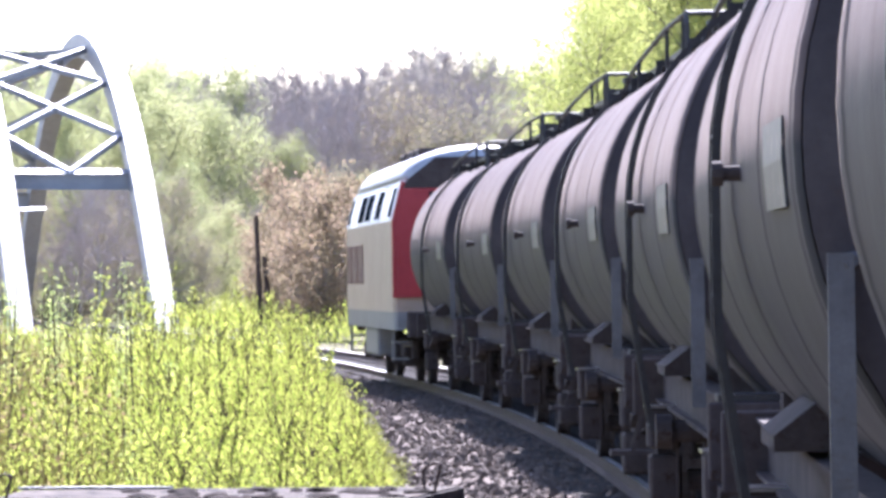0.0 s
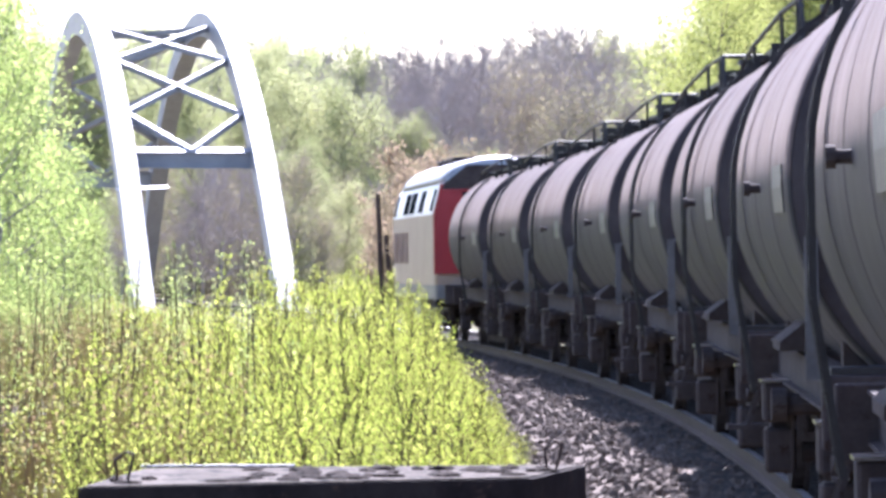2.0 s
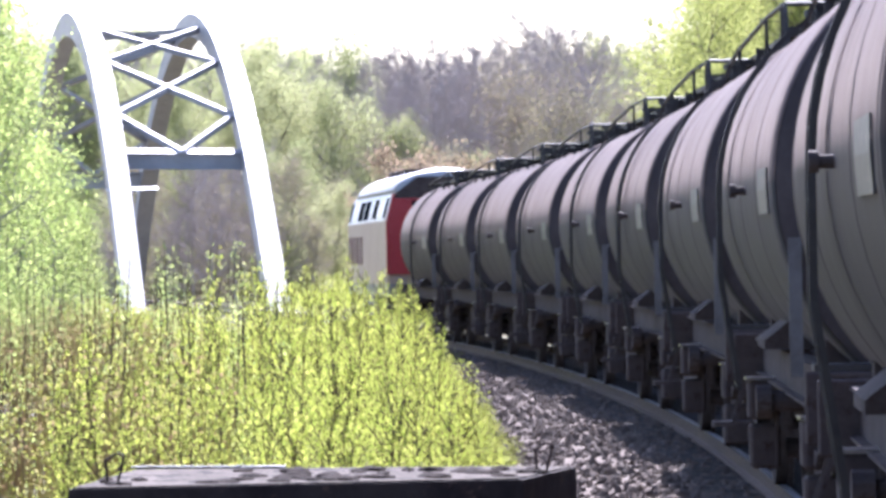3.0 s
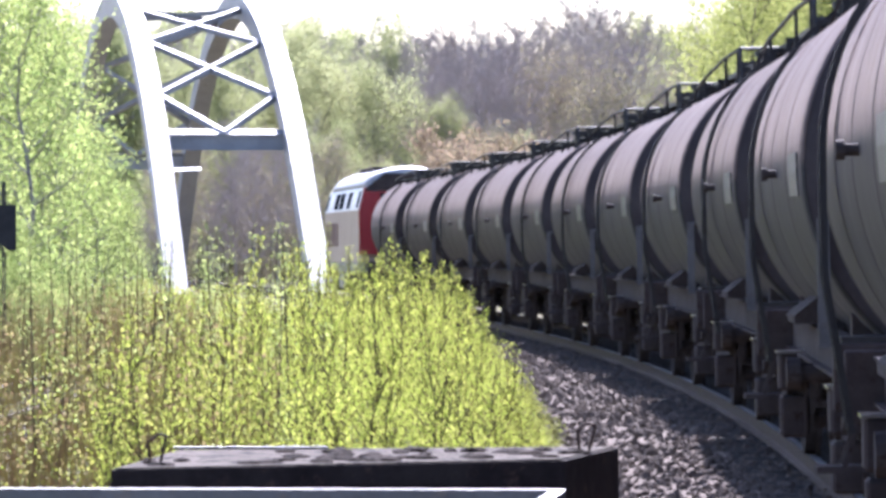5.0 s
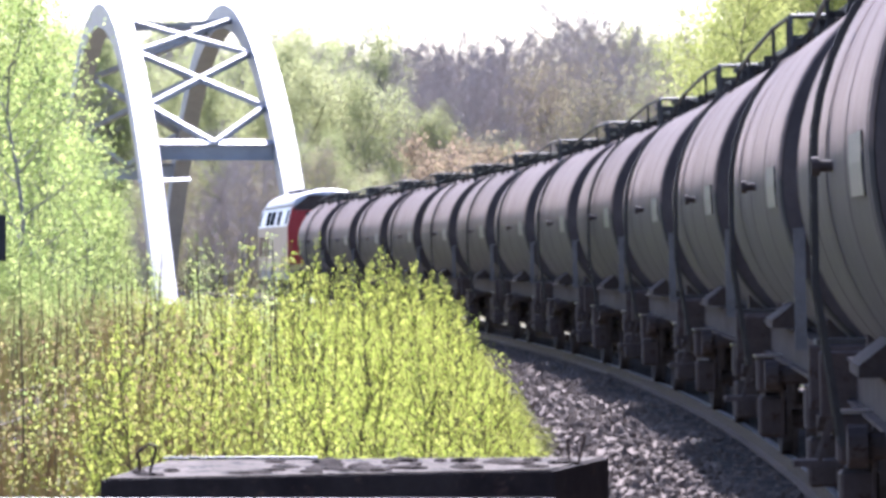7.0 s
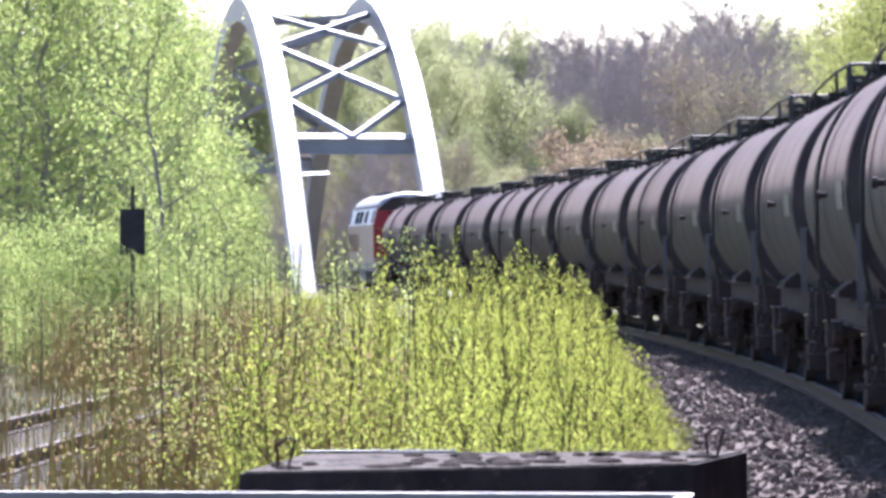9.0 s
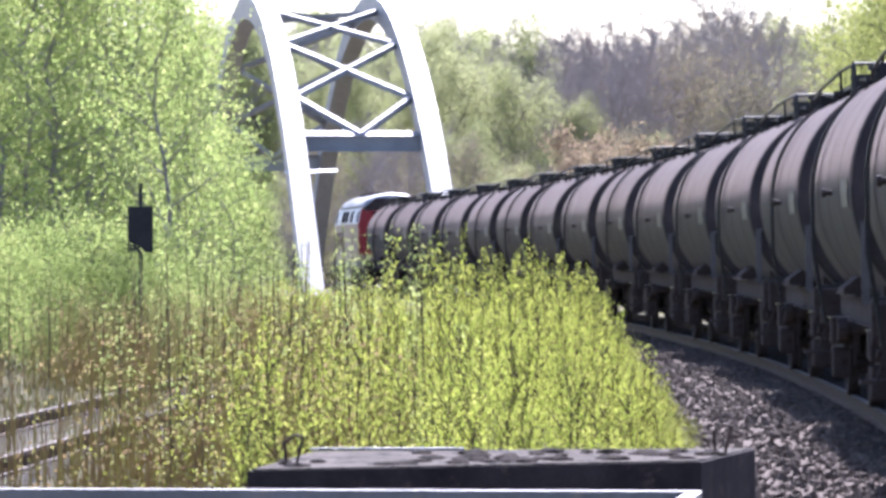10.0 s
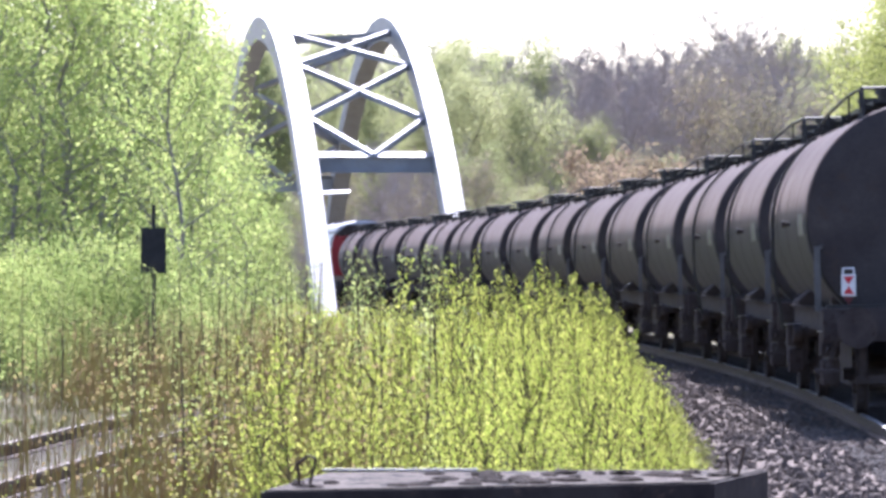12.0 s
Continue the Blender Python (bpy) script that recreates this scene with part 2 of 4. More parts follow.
def part(name, bm, material, parent, label="", smooth=False, bevel=0.0, m=None):
    """One mesh object under a thing or a part. bm: a bmesh, or a finished mesh that alike parts share."""
    me = bm if isinstance(bm, bpy.types.Mesh) else mesh_of(name, bm, material, smooth, bevel)
    ob = new(name, me)
    ob.parent = parent
    if m is not None:
        ob.matrix_basis = m
    return tagged(ob, label)


def thing(name, m, label, category, group="", kind=""):
    ob = new(name)
    ob.empty_display_size = 0.2
    ob.matrix_basis = m
    return tagged(ob, label, category, group, kind)


def quick_mesh(name, verts, faces, material, smooth=False):
    me = bpy.data.meshes.new(name)
    me.from_pydata(verts.tolist() if hasattr(verts, "tolist") else verts, [], faces.tolist() if hasattr(faces, "tolist") else faces)
    me.materials.append(material)
    if smooth:
        me.shade_smooth()
    return me


# ---------------------------------------------------------------- the line of the track
H0, CURVE, EASE, X_START = 0.126156, 0.00171073, -7.10466e-06, 1.891147
CANT = math.degrees(0.01754)
TS = np.arange(-140.0, 460.0, 0.5)


def heading(s):
    h = H0 - (CURVE * s + EASE * s * s / 2)
    h = np.where(s > 240.78, H0 - (CURVE * 240.78 + EASE * 240.78 ** 2 / 2) - 0.01 * np.clip((s - 240.78) / 25, 0, 1), h)
    h12 = H0 - (CURVE * 12 + EASE * 72)
    return np.where(s < 12, h12 * np.clip((s + 10) / 22, 0, 1), h)


TH = heading(TS + 0.25)
TX, TY = np.concatenate(([0], np.cumsum(np.sin(TH) * 0.5)))[:-1], np.concatenate(([0], np.cumsum(np.cos(TH) * 0.5)))[:-1]
i12 = int(np.argmin(abs(TS - 12)))
h_mid = H0 - (CURVE * 6 + EASE * 18)
TX, TY = TX - TX[i12] + X_START + 12 * math.sin(h_mid), TY - TY[i12] + 12 * math.cos(h_mid)


def grade(s):
    """The line climbs gently, runs level and dips again towards the bridge."""
    k = (8, 14, 20, 26, 32, 38, 44, 50, 57, 65, 80, 130, 180, 235)
    z = (-0.085, -0.07, -0.05, -0.015, 0.025, 0.058, 0.082, 0.098, 0.108, 0.112, 0.112, 0.095, 0.055, 0.0)
    return float(np.interp(s, k, z))


def on_track(s, right=0.0, up=0.0):
    """A point beside the track's centre line at s metres along it."""
    x, y, h = np.interp(s, TS, TX), np.interp(s, TS, TY), float(heading(np.float64(s)))
    return Vector((x + right * math.cos(h), y - right * math.sin(h), up + grade(s)))


def rail_pose(s, back=0.0, front=0.0):
    """The pose of a vehicle on the rails, its axles at s - back and s + front."""
    a, b = on_track(s - back), on_track(s + front)
    d = (b - a).normalized()
    mid = a + (b - a) * (back / (back + front))
    turn = math.degrees(math.atan2(-d.x, d.y))
    return pose(mid.x, mid.y, mid.z, 0, 0, turn) @ pose(0, 0, 0, math.degrees(math.asin(d.z))) @ pose(-0.75, 0, 0, 0, -CANT, 0) @ pose(0.75, 0, 0)


# how far the train has come: s of the locomotive's rear face
TRAIN_T = np.array([0.0, 2.5, 5.5, 10.5, 12.0])
TRAIN_S = np.array([84.364, 115.704, 154.532, 218.442, 237.158])
TRAIN_FIT = np.polyfit(TRAIN_T - 6, TRAIN_S, 4)


def train_at(t):
    return float(np.polyval(TRAIN_FIT, t - 6))


WAGON = 11.980
N_WAGONS = 15
COUPLING = -0.2
LOCO_FACE = 1.09


def ground_height(x, y):
    return -0.42


# ---------------------------------------------------------------- ground, ballast, track
def build_ground():
    xs = np.concatenate((np.linspace(-2500, -60, 14), np.arange(-40, 61, 2.0), np.linspace(80, 2500, 14)))
    ys = np.concatenate((np.linspace(-2500, -40, 14), np.arange(-20, 241, 4.0), np.linspace(260, 4500, 22)))
    gx, gy = np.meshgrid(xs, ys)
    gz = -0.42 + 0.05 * np.sin(gx * 1.3 + gy * 0.37) * np.cos(gy * 0.61 - gx * 0.5)
    v = np.stack((gx.ravel(), gy.ravel(), gz.ravel()), 1)
    n = len(xs)
    f = [(r * n + c, r * n + c + 1, (r + 1) * n + c + 1, (r + 1) * n + c) for r in range(len(ys) - 1) for c in range(n - 1)]
    tagged(new("ground", quick_mesh("ground", v, f, SOIL, True)), "dry soil with thin green growth beside the railway", "ground", kind="structure")


def strip_mesh(name, s0, s1, step, profile, material, close=False):
    ss = np.arange(s0, s1 + 1e-6, step)
    v, f, n = [], [], len(profile)
    for s in ss:
        v += [on_track(s, a, b)[:] for a, b in profile]
    for i in range(len(ss) - 1):
        for j in range(n if close else n - 1):
            k = (j + 1) % n
            f.append((i * n + j, i * n + k, (i + 1) * n + k, (i + 1) * n + j))
    return quick_mesh(name, v, f, material, False)


RAIL_PROFILE = [(-0.036, 0.0), (0.036, 0.0), (0.036, -0.04), (0.01, -0.055), (0.01, -0.13), (0.07, -0.15), (0.07, -0.165),
                (-0.07, -0.165), (-0.07, -0.15), (-0.01, -0.13), (-0.01, -0.055), (-0.036, -0.04)]


def build_track():
    bed = tagged(new("ballast_bed", strip_mesh("ballast_bed", -120, 440, 1.0,
                 [(-3.7, -0.68), (-2.6, -0.36), (-1.9, -0.21), (-1.3, -0.19), (0, -0.2), (1.3, -0.17), (1.9, -0.19), (3.3, -0.75)], BALLAST)),
                 "brown-grey crushed stone ballast under the track", "ballast", kind="structure")
    rng = np.random.RandomState(5)
    # loose stones, picked nearest the eye
    count = 15000
    ico = bmesh.new()
    bmesh.ops.create_icosphere(ico, subdivisions=1, radius=1.0)
    iv = np.array([v.co[:] for v in ico.verts])
    fi = np.array([[v.index for v in f.verts] for f in ico.faces])
    ico.free()
    V, F = [], []
    for i in range(count):
        s = 30 + 90 * rng.rand() ** 1.2
        right = -3.9 + 3.2 * rng.rand()
        z = np.interp(right, (-3.9, -3.4, -2.6, -1.9, -1.3), (-0.56, -0.55, -0.36, -0.21, -0.19))
        c = np.array(on_track(s, right, z))
        r = 0.018 + 0.035 * rng.rand() ** 1.5
        a = rng.rand(3) * 6.28
        R = np.array(Euler(a).to_matrix())
        V.append((iv * (0.75 + 0.5 * rng.rand(12, 1)) * r * np.array((1.3, 1.0, 0.75))) @ R.T + c)
        F.append(fi + 12 * i)
    st = new("ballast_stones", quick_mesh("ballast_stones", np.concatenate(V), np.concatenate(F), BALLAST))
    st.parent = bed
    tagged(st, "loose broken stones", kind="stuff")
    line = thing("rail_track", pose(0, 0, 0), "railway track with worn rails on dark sleepers", "track", kind="structure")
    for right, lift in ((-0.755, 0.0), (0.755, 0.0264)):
        part("rail", strip_mesh("rail", -120, 440, 2.0, [(right + a, b + lift) for a, b in RAIL_PROFILE], RAIL_SIDE, True), None, line, "rusty rail")
        part("rail_head", strip_mesh("rail_head", -120, 440, 2.0, [(right - 0.034, 0.003 + lift), (right + 0.034, 0.003 + lift)], RAIL_TOP), None, line, "polished running surface")
    bm = bmesh.new()
    box(bm, -1.3, 1.3, -0.13, 0.13, -0.32, -0.168)
    me = mesh_of("sleeper", bm, SLEEPER, bevel=0.015)
    for i in range(290):
        s = 28 + i * 0.62
        p, h = on_track(s), float(heading(np.float64(s)))
        part("sleeper", me, None, line, m=pose(p.x, p.y, p.z, 0, 0, -math.degrees(h)))


def build_old_siding():
    """A disused parallel track: two rusty rails, half overgrown."""
    line = thing("disused_track", pose(0, 0, 0), "overgrown disused siding with two rusty rails on gravel", "track", kind="structure")
    a, d = Vector((-5.75, 36.0)), Vector((0.0755, 1.0)).normalized()
    n = Vector((d.y, -d.x))
    for off in (0.0, 1.5):
        bm = bmesh.new()
        p, q = a + n * off, a + n * off + d * 48
        bar(bm, (p.x, p.y, -0.17), (q.x, q.y, -0.17), 0.07, 0.05)
        bar(bm, (p.x, p.y, -0.25), (q.x, q.y, -0.25), 0.02, 0.12)
        bar(bm, (p.x, p.y, -0.31), (q.x, q.y, -0.31), 0.14, 0.02)
        part("rail", bm, RAIL_SIDE, line, "rusty rail")
    bm = bmesh.new()
    box(bm, -1.3, 1.3, -0.13, 0.13, -0.42, -0.322)
    me = mesh_of("sleeper", bm, SLEEPER, bevel=0.015)
    turn = math.degrees(math.atan2(-d.x, d.y))
    for i in range(70):
        p = a + n * 0.75 + d * (0.4 + i * 0.68)
        part("sleeper", me, None, line, m=pose(p.x, p.y, 0.0, 0, 0, turn))
    bm = bmesh.new()
    rows = []
    for i in range(50):
        p = a + d * i
        rows.append([(p.x + n.x * o, p.y + n.y * o, z) for o, z in ((-1.3, -0.5), (-0.6, -0.34), (0.75, -0.325), (2.1, -0.34), (2.8, -0.5))])
    loft(bm, rows, close=False)
    part("gravel", bm, SOIL, line, "weedy brown gravel")


# ---------------------------------------------------------------- the arch bridge
SPAN, RISE = 65.95, 10.02
ARCH_R = (SPAN ** 2 / 4 + RISE ** 2) / (2 * RISE)
ARCH_WAY = 0.09
LEG = 7.6                # the straight feet of the arch reach this far beyond the curve
FOOT_SLOPE = 0.645
ARCH_BEND = 0.2          # how far the arch leans from a circle to a parabola


def build_bridge():
    b = thing("arch_bridge", pose(0.35, 218.0, 0.0, 0, 0, math.degrees(ARCH_WAY)),
              "pale grey-painted steel tied-arch railway bridge with crossed wind bracing", "bridge")

    def arch_z(q):
        if q < 0 or q > SPAN:
            return arch_z(0.0) - FOOT_SLOPE * max(-q, q - SPAN)
        circle = math.sqrt(ARCH_R ** 2 - (SPAN / 2 - q) ** 2) - (ARCH_R - RISE)
        return 4.13 + circle * (1 - ARCH_BEND) + ARCH_BEND * RISE * (1 - (2 * q / SPAN - 1) ** 2)

    half = 3.142
    for side in (-1, 1):
        bm = bmesh.new()
        rings = []
        for i in range(73):
            q = -LEG + (SPAN + 2 * LEG) * i / 72
            z = arch_z(q)
            slope = math.atan2(arch_z(q + 0.05) - arch_z(q - 0.05), 0.1)
            ny, nz = -math.sin(slope), math.cos(slope)
            w, h = 0.46, 0.6
            rings.append([(side * half + sx * w, q + ny * sh * h, z + nz * sh * h) for sx, sh in ((-1, -1), (1, -1), (1, 1), (-1, 1))])
        loft(bm, rings)
        part("arch_rib", bm, WHITE, b, "pale grey box-section arch")
        bm = bmesh.new()
        box(bm, side * half - 0.35, side * half + 0.35, -LEG - 1.5, SPAN + LEG + 1.5, -1.5, -0.25)
        part("tie_girder", bm, WHITE, b, bevel=0.02)
    bm = bmesh.new()
    box(bm, -half + 0.36, half - 0.36, -LEG - 1.5, SPAN + LEG + 1.5, -1.0, -0.4)
    part("deck", bm, LOCOGREY, b, "grey steel deck")
    for q in (4.94, SPAN - 4.94):
        bm = bmesh.new()
        z = arch_z(q)
        tilt = -0.43 if q < SPAN / 2 else 0.43
        bar(bm, (-half + 0.4, q, z + 0.0), (half - 0.4, q, z + 0.0), 0.5, 0.06, (0, tilt, 0.9))
        bar(bm, (-half + 0.4, q, z - 0.4), (half - 0.4, q, z - 0.4), 0.12, 0.72)
        bar(bm, (-half + 0.4, q, z - 0.78), (half - 0.4, q, z - 0.78), 0.4, 0.08)
        part("portal_beam", bm, WHITE, b)
    nodes = [4.94, 8.64, 16.1, 26.0, SPAN - 26.0, SPAN - 16.1, SPAN - 8.64, SPAN - 4.94]
    for i, (q0, q1) in enumerate(zip(nodes, nodes[1:])):
        z0, z1 = arch_z(q0) - 0.05, arch_z(q1) - 0.05
        if i in (0, len(nodes) - 2):
            a, c = (q0, q1) if i == 0 else (q1, q0)
            za, zc = (z0, z1) if i == 0 else (z1, z0)
            pairs = [((0, a, za), (-half + 0.4, c, zc)), ((0, a, za), (half - 0.4, c, zc))]
        else:
            pairs = [((-half + 0.4, q0, z0), (half - 0.4, q1, z1)), ((half - 0.4, q0, z0 - 0.02), (-half + 0.4, q1, z1 - 0.02))]
        for p, q in pairs:
            bm = bmesh.new()
            bar(bm, p, q, 0.3, 0.26)
            part("wind_brace", bm, WHITE, b)
    bm = bmesh.new()
    bar(bm, (-half - 0.6, 1.3, arch_z(1.98) - 0.15), (-half + 1.75, 1.3, arch_z(1.98) - 0.05), 0.22, 0.05, (0, -0.45, 0.9))
    part("bracket_arm", bm, WHITEBAND, b, "pale cross arm on the arch")
    for q in (-LEG, SPAN + LEG):
        bm = bmesh.new()
        box(bm, -4.4, 4.4, q - 2.6, q + 1.2, -2.4, -1.5)
        part("abutment", bm, CONCRETE, b)


# ---------------------------------------------------------------- train
TANK_R, TANK_Z = 1.389, 2.34
Y_REAR, Y_FRONT = -WAGON / 2 + LOCO_FACE - COUPLING, WAGON / 2 - 1.45
AXLE_R, AXLE_F = -WAGON / 2 + 1.68, WAGON / 2 - 2.6


def wheelset(parent, y, r=0.48):
    bm = bmesh.new()
    rod(bm, (-0.95, 0, 0), (0.95, 0, 0), 0.075, n=10)
    ws = part("wheelset", bm, FRAME, parent, "dark steel wheelset", m=pose(0, y, r))
    for sx in (-1, 1):
        bm = bmesh.new()
        prof = [(0.0, 0.0), (0.02, 0.09), (0.03, 0.36), (0.0, 0.38), (0.0, r), (0.10, r), (0.11, r + 0.028), (0.14, r + 0.028), (0.14, 0.36), (0.09, 0.34), (0.08, 0.09), (0.10, 0.0)]
        lathe_y(bm, prof, 0, 0, 24)
        bmesh.ops.transform(bm, matrix=pose(sx * 0.82, 0, 0, 0, 0, sx * 90), verts=bm.verts[:])
        for k in range(3):
            a = k * 2.094
            rod(bm, (sx * 0.80, 0.2 * math.cos(a), 0.2 * math.sin(a)), (sx * 0.84, 0.2 * math.cos(a), 0.2 * math.sin(a)), 0.05, n=6)
        part("wheel", bm, FRAME, ws, smooth=False)
    return ws


def build_wagon(ladder_y, label):
    w = thing("tank_wagon", pose(0, 0, 0), label, "tank wagon", "tank wagons of the train")
    bm = bmesh.new()
    prof = [(Y_REAR, TANK_R - 0.02), (Y_REAR + 0.03, TANK_R), (Y_REAR + 0.06, TANK_R)]
    for sy in (Y_REAR + 0.2, Y_REAR + 2.3, Y_REAR + 4.6, Y_REAR + 6.9, Y_FRONT - 0.2):
        prof += [(sy - 0.08, TANK_R), (sy - 0.03, TANK_R), (sy - 0.012, TANK_R + 0.005), (sy + 0.012, TANK_R + 0.005), (sy + 0.03, TANK_R), (sy + 0.08, TANK_R)]
    prof += [(Y_FRONT - 0.06, TANK_R), (Y_FRONT - 0.03, TANK_R), (Y_FRONT, TANK_R - 0.02)]
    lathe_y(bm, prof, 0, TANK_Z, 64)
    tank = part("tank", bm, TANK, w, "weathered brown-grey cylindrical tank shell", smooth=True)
    for y_end, sy in ((Y_REAR, -1), (Y_FRONT, 1)):
        bm = bmesh.new()
        lathe_y(bm, [(y_end + sy * 0.16 * math.sqrt(max(0, 1 - (r / TANK_R) ** 2)), r) for r in np.array((0.0, 0.25, 0.5, 0.7, 0.85, 0.95, 0.983)) * TANK_R], 0, TANK_Z, 64)
        part("tank_end", bm, TANK_END, tank, "dished end coloured dark as in shade", smooth=True)
    # fittings on the shell
    bm = bmesh.new()
    rod(bm, (-TANK_R + 0.05, -0.9, TANK_Z - 0.02), (-TANK_R - 0.09, -0.9, TANK_Z - 0.02), 0.028, n=10)
    rod(bm, (-TANK_R - 0.06, -0.9, TANK_Z - 0.02), (-TANK_R - 0.10, -0.9, TANK_Z - 0.02), 0.045, n=10)
    part("side_fitting", bm, FRAME, tank, "short steel socket", smooth=False)
    bm = bmesh.new()
    loft(bm, [[(-(TANK_R + o) * math.cos(a), y, TANK_Z + (TANK_R + o) * math.sin(a)) for o, a in ((0.004, -0.13), (0.012, -0.13), (0.012, -0.03), (0.012, 0.06), (0.004, 0.06))]
              for y in (Y_REAR + 0.5, Y_REAR + 1.7)])
    part("data_plate", bm, PLATE, tank, "faded pale data panel")
    for y in (-1.6, 1.7):
        bm = bmesh.new()
        rod(bm, (0, y, TANK_Z + TANK_R - 0.1), (0, y, TANK_Z + TANK_R + 0.22), 0.28, n=20)
        rod(bm, (0, y, TANK_Z + TANK_R + 0.20), (0, y, TANK_Z + TANK_R + 0.26), 0.32, n=20)
        part("manhole", bm, WALK, tank, "dark manhole cover")
    # underframe
    for sx in (-1, 1):
        bm = bmesh.new()
        ys = (-WAGON / 2 + 0.62, WAGON / 2 - 0.62)
        web = [(-0.07, 0.97), (0.07, 0.97), (0.07, 0.99), (0.012, 0.99), (0.012, 1.23), (0.07, 1.23), (0.07, 1.25), (-0.07, 1.25), (-0.07, 1.23), (-0.012, 1.23), (-0.012, 0.99), (-0.07, 0.99)]
        loft(bm, [[(sx * 1.02 + a, yy, c) for a, c in web] for yy in ys])
        part("solebar", bm, FRAME, w)
    for sy in (-1, 1):
        bm = bmesh.new()
        y0 = sy * (WAGON / 2 - 0.62)
        box(bm, -1.25, 1.25, min(y0, y0 - sy * 0.16), max(y0, y0 - sy * 0.16), 0.88, 1.28)
        part("headstock", bm, FRAME, w, bevel=0.01)
        for sx in (-1, 1):
            bm = bmesh.new()
            rod(bm, (sx * 0.875, y0, 1.05), (sx * 0.875, sy * (WAGON / 2 - 0.05), 1.05), 0.085, n=14)
            rod(bm, (sx * 0.875, y0, 1.05), (sx * 0.875, y0 + sy * 0.25, 1.05), 0.12, n=14)
            rod(bm, (sx * 0.875, sy * (WAGON / 2 - 0.05), 1.05), (sx * 0.875, sy * (WAGON / 2 - 0.003), 1.05), 0.24, n=20)
            part("buffer", bm, FRAME, w)
        bm = bmesh.new()
        pipe(bm, [(0, y0, 1.02), (0, sy * (WAGON / 2 - 0.15), 0.98), (0, sy * (WAGON / 2 - 0.1), 0.8)], 0.035)
        part("coupling", bm, FRAME, w)
    for y in (Y_REAR + 1.0, Y_FRONT - 1.2):
        bm = bmesh.new()
        ring = []
        for yy in (y - 0.12, y + 0.12):
            pts = [(TANK_R * 1.006 * math.sin(a), yy, TANK_Z - TANK_R * 1.006 * math.cos(a)) for a in np.linspace(-0.85, 0.85, 15)]
            ring.append(pts + [(1.05, yy, 1.25), (-1.05, yy, 1.25)])
        loft(bm, ring)
        part("saddle", bm, FRAME, w)
    # running gear
    for y in (AXLE_R, AXLE_F):
        wheelset(w, y)
        for sx in (-1, 1):
            bm = bmesh.new()
            box(bm, sx * 1.108 - 0.11, sx * 1.108 + 0.11, y - 0.15, y + 0.15, 0.34, 0.66)
            ab = part("axle_box", bm, FRAME, w, bevel=0.02)
            bm = bmesh.new()
            for k in range(6):
                ln = 0.62 - k * 0.08
                box(bm, sx * 1.108 - 0.06, sx * 1.108 + 0.06, y - ln, y + ln, 0.80 - k * 0.02, 0.818 - k * 0.02)
            part("leaf_spring", bm, FRAME, ab)
            bm = bmesh.new()
            box(bm, sx * 1.108 - 0.12, sx * 1.108 + 0.11, y - 0.19, y + 0.19, 0.70, 0.983)
            part("spring_housing", bm, FRAME, ab, bevel=0.02)
            # Pale cap added; the lit box top's brightness is put into its colour.
            bm = bmesh.new()
            box(bm, sx * 1.113 - 0.13, sx * 1.113 + 0.13, y - 0.2, y + 0.2, 0.983, 1.0)
            part("cap_plate", bm, BOXTOP, ab, "steel cap coloured as a brightly lit top")
            bm = bmesh.new()
            for dy in (-0.3, 0.3):
                bar(bm, (sx * 1.03, y + dy, 0.98), (sx * 1.03, y + dy * 0.6, 0.36), 0.02, 0.1, (0, 1, 0))
            part("axle_guard", bm, FRAME, ab)
    bm = bmesh.new()
    rod(bm, (-0.55, -0.7, 0.72), (-0.55, 0.7, 0.72), 0.19, n=16)
    part("brake_cylinder", bm, FRAME, w)
    bm = bmesh.new()
    box(bm, -0.38, 0.38, -WAGON / 2 + 0.8, WAGON / 2 - 0.8, 0.66, 0.985)
    part("centre_sill", bm, FRAME, w, bevel=0.01)
    for x, y, r in ((0.62, 1.6, 0.2), (0.62, -1.4, 0.2), (-0.66, 1.9, 0.16)):
        bm = bmesh.new()
        rod(bm, (x, y - 0.55, 0.70), (x, y + 0.55, 0.70), r, n=16)
        part("air_reservoir", bm, FRAME, w)
    bm = bmesh.new()
    for x in (-0.7, 0.7):
        rod(bm, (x, AXLE_R + 0.5, 0.46), (x, AXLE_F - 0.5, 0.46), 0.03, n=8)
    for y in (AXLE_R, AXLE_F):
        for dy in (-0.56, 0.56):
            bar(bm, (-0.85, y + dy, 0.42), (0.85, y + dy, 0.42), 0.1, 0.1)
            for x in (-0.75, 0.75):
                bar(bm, (x, y + dy, 0.42), (x, y + dy * 1.05, 0.98), 0.07, 0.05, (0, 1, 0))
    part("brake_rigging", bm, FRAME, w)
    # Dark sheets added to hide the sunlit ground seen under the wagon.
    bm = bmesh.new()
    for x in (-0.78, 0.78):
        bar(bm, (x, -3.6, 0.62), (x, 2.7, 0.62), 0.02, 0.62)
    part("apron", bm, FRAME, w, "dark sheet added under the wagon")
    # outlet boxes with sloping covers under the tank's flank
    for y in (0.6,):
        bm = bmesh.new()
        rings = [[(-1.24, yy, 1.28), (-1.24, yy, 1.34), (-0.95, yy, 1.56), (-0.6, yy, 1.5), (-0.6, yy, 1.28)] for yy in (y - 0.55, y + 0.55)]
        loft(bm, rings)
        part("outlet_cover", bm, FRAME, w, "sloping steel cover", bevel=0.008)
    bm = bmesh.new()
    pipe(bm, [(-1.2, 0.6, 0.92), (-0.5, 0.6, 0.92), (0, 0.6, 1.05)], 0.07)
    rod(bm, (-1.28, 0.6, 0.92), (-1.18, 0.6, 0.92), 0.11, n=12)
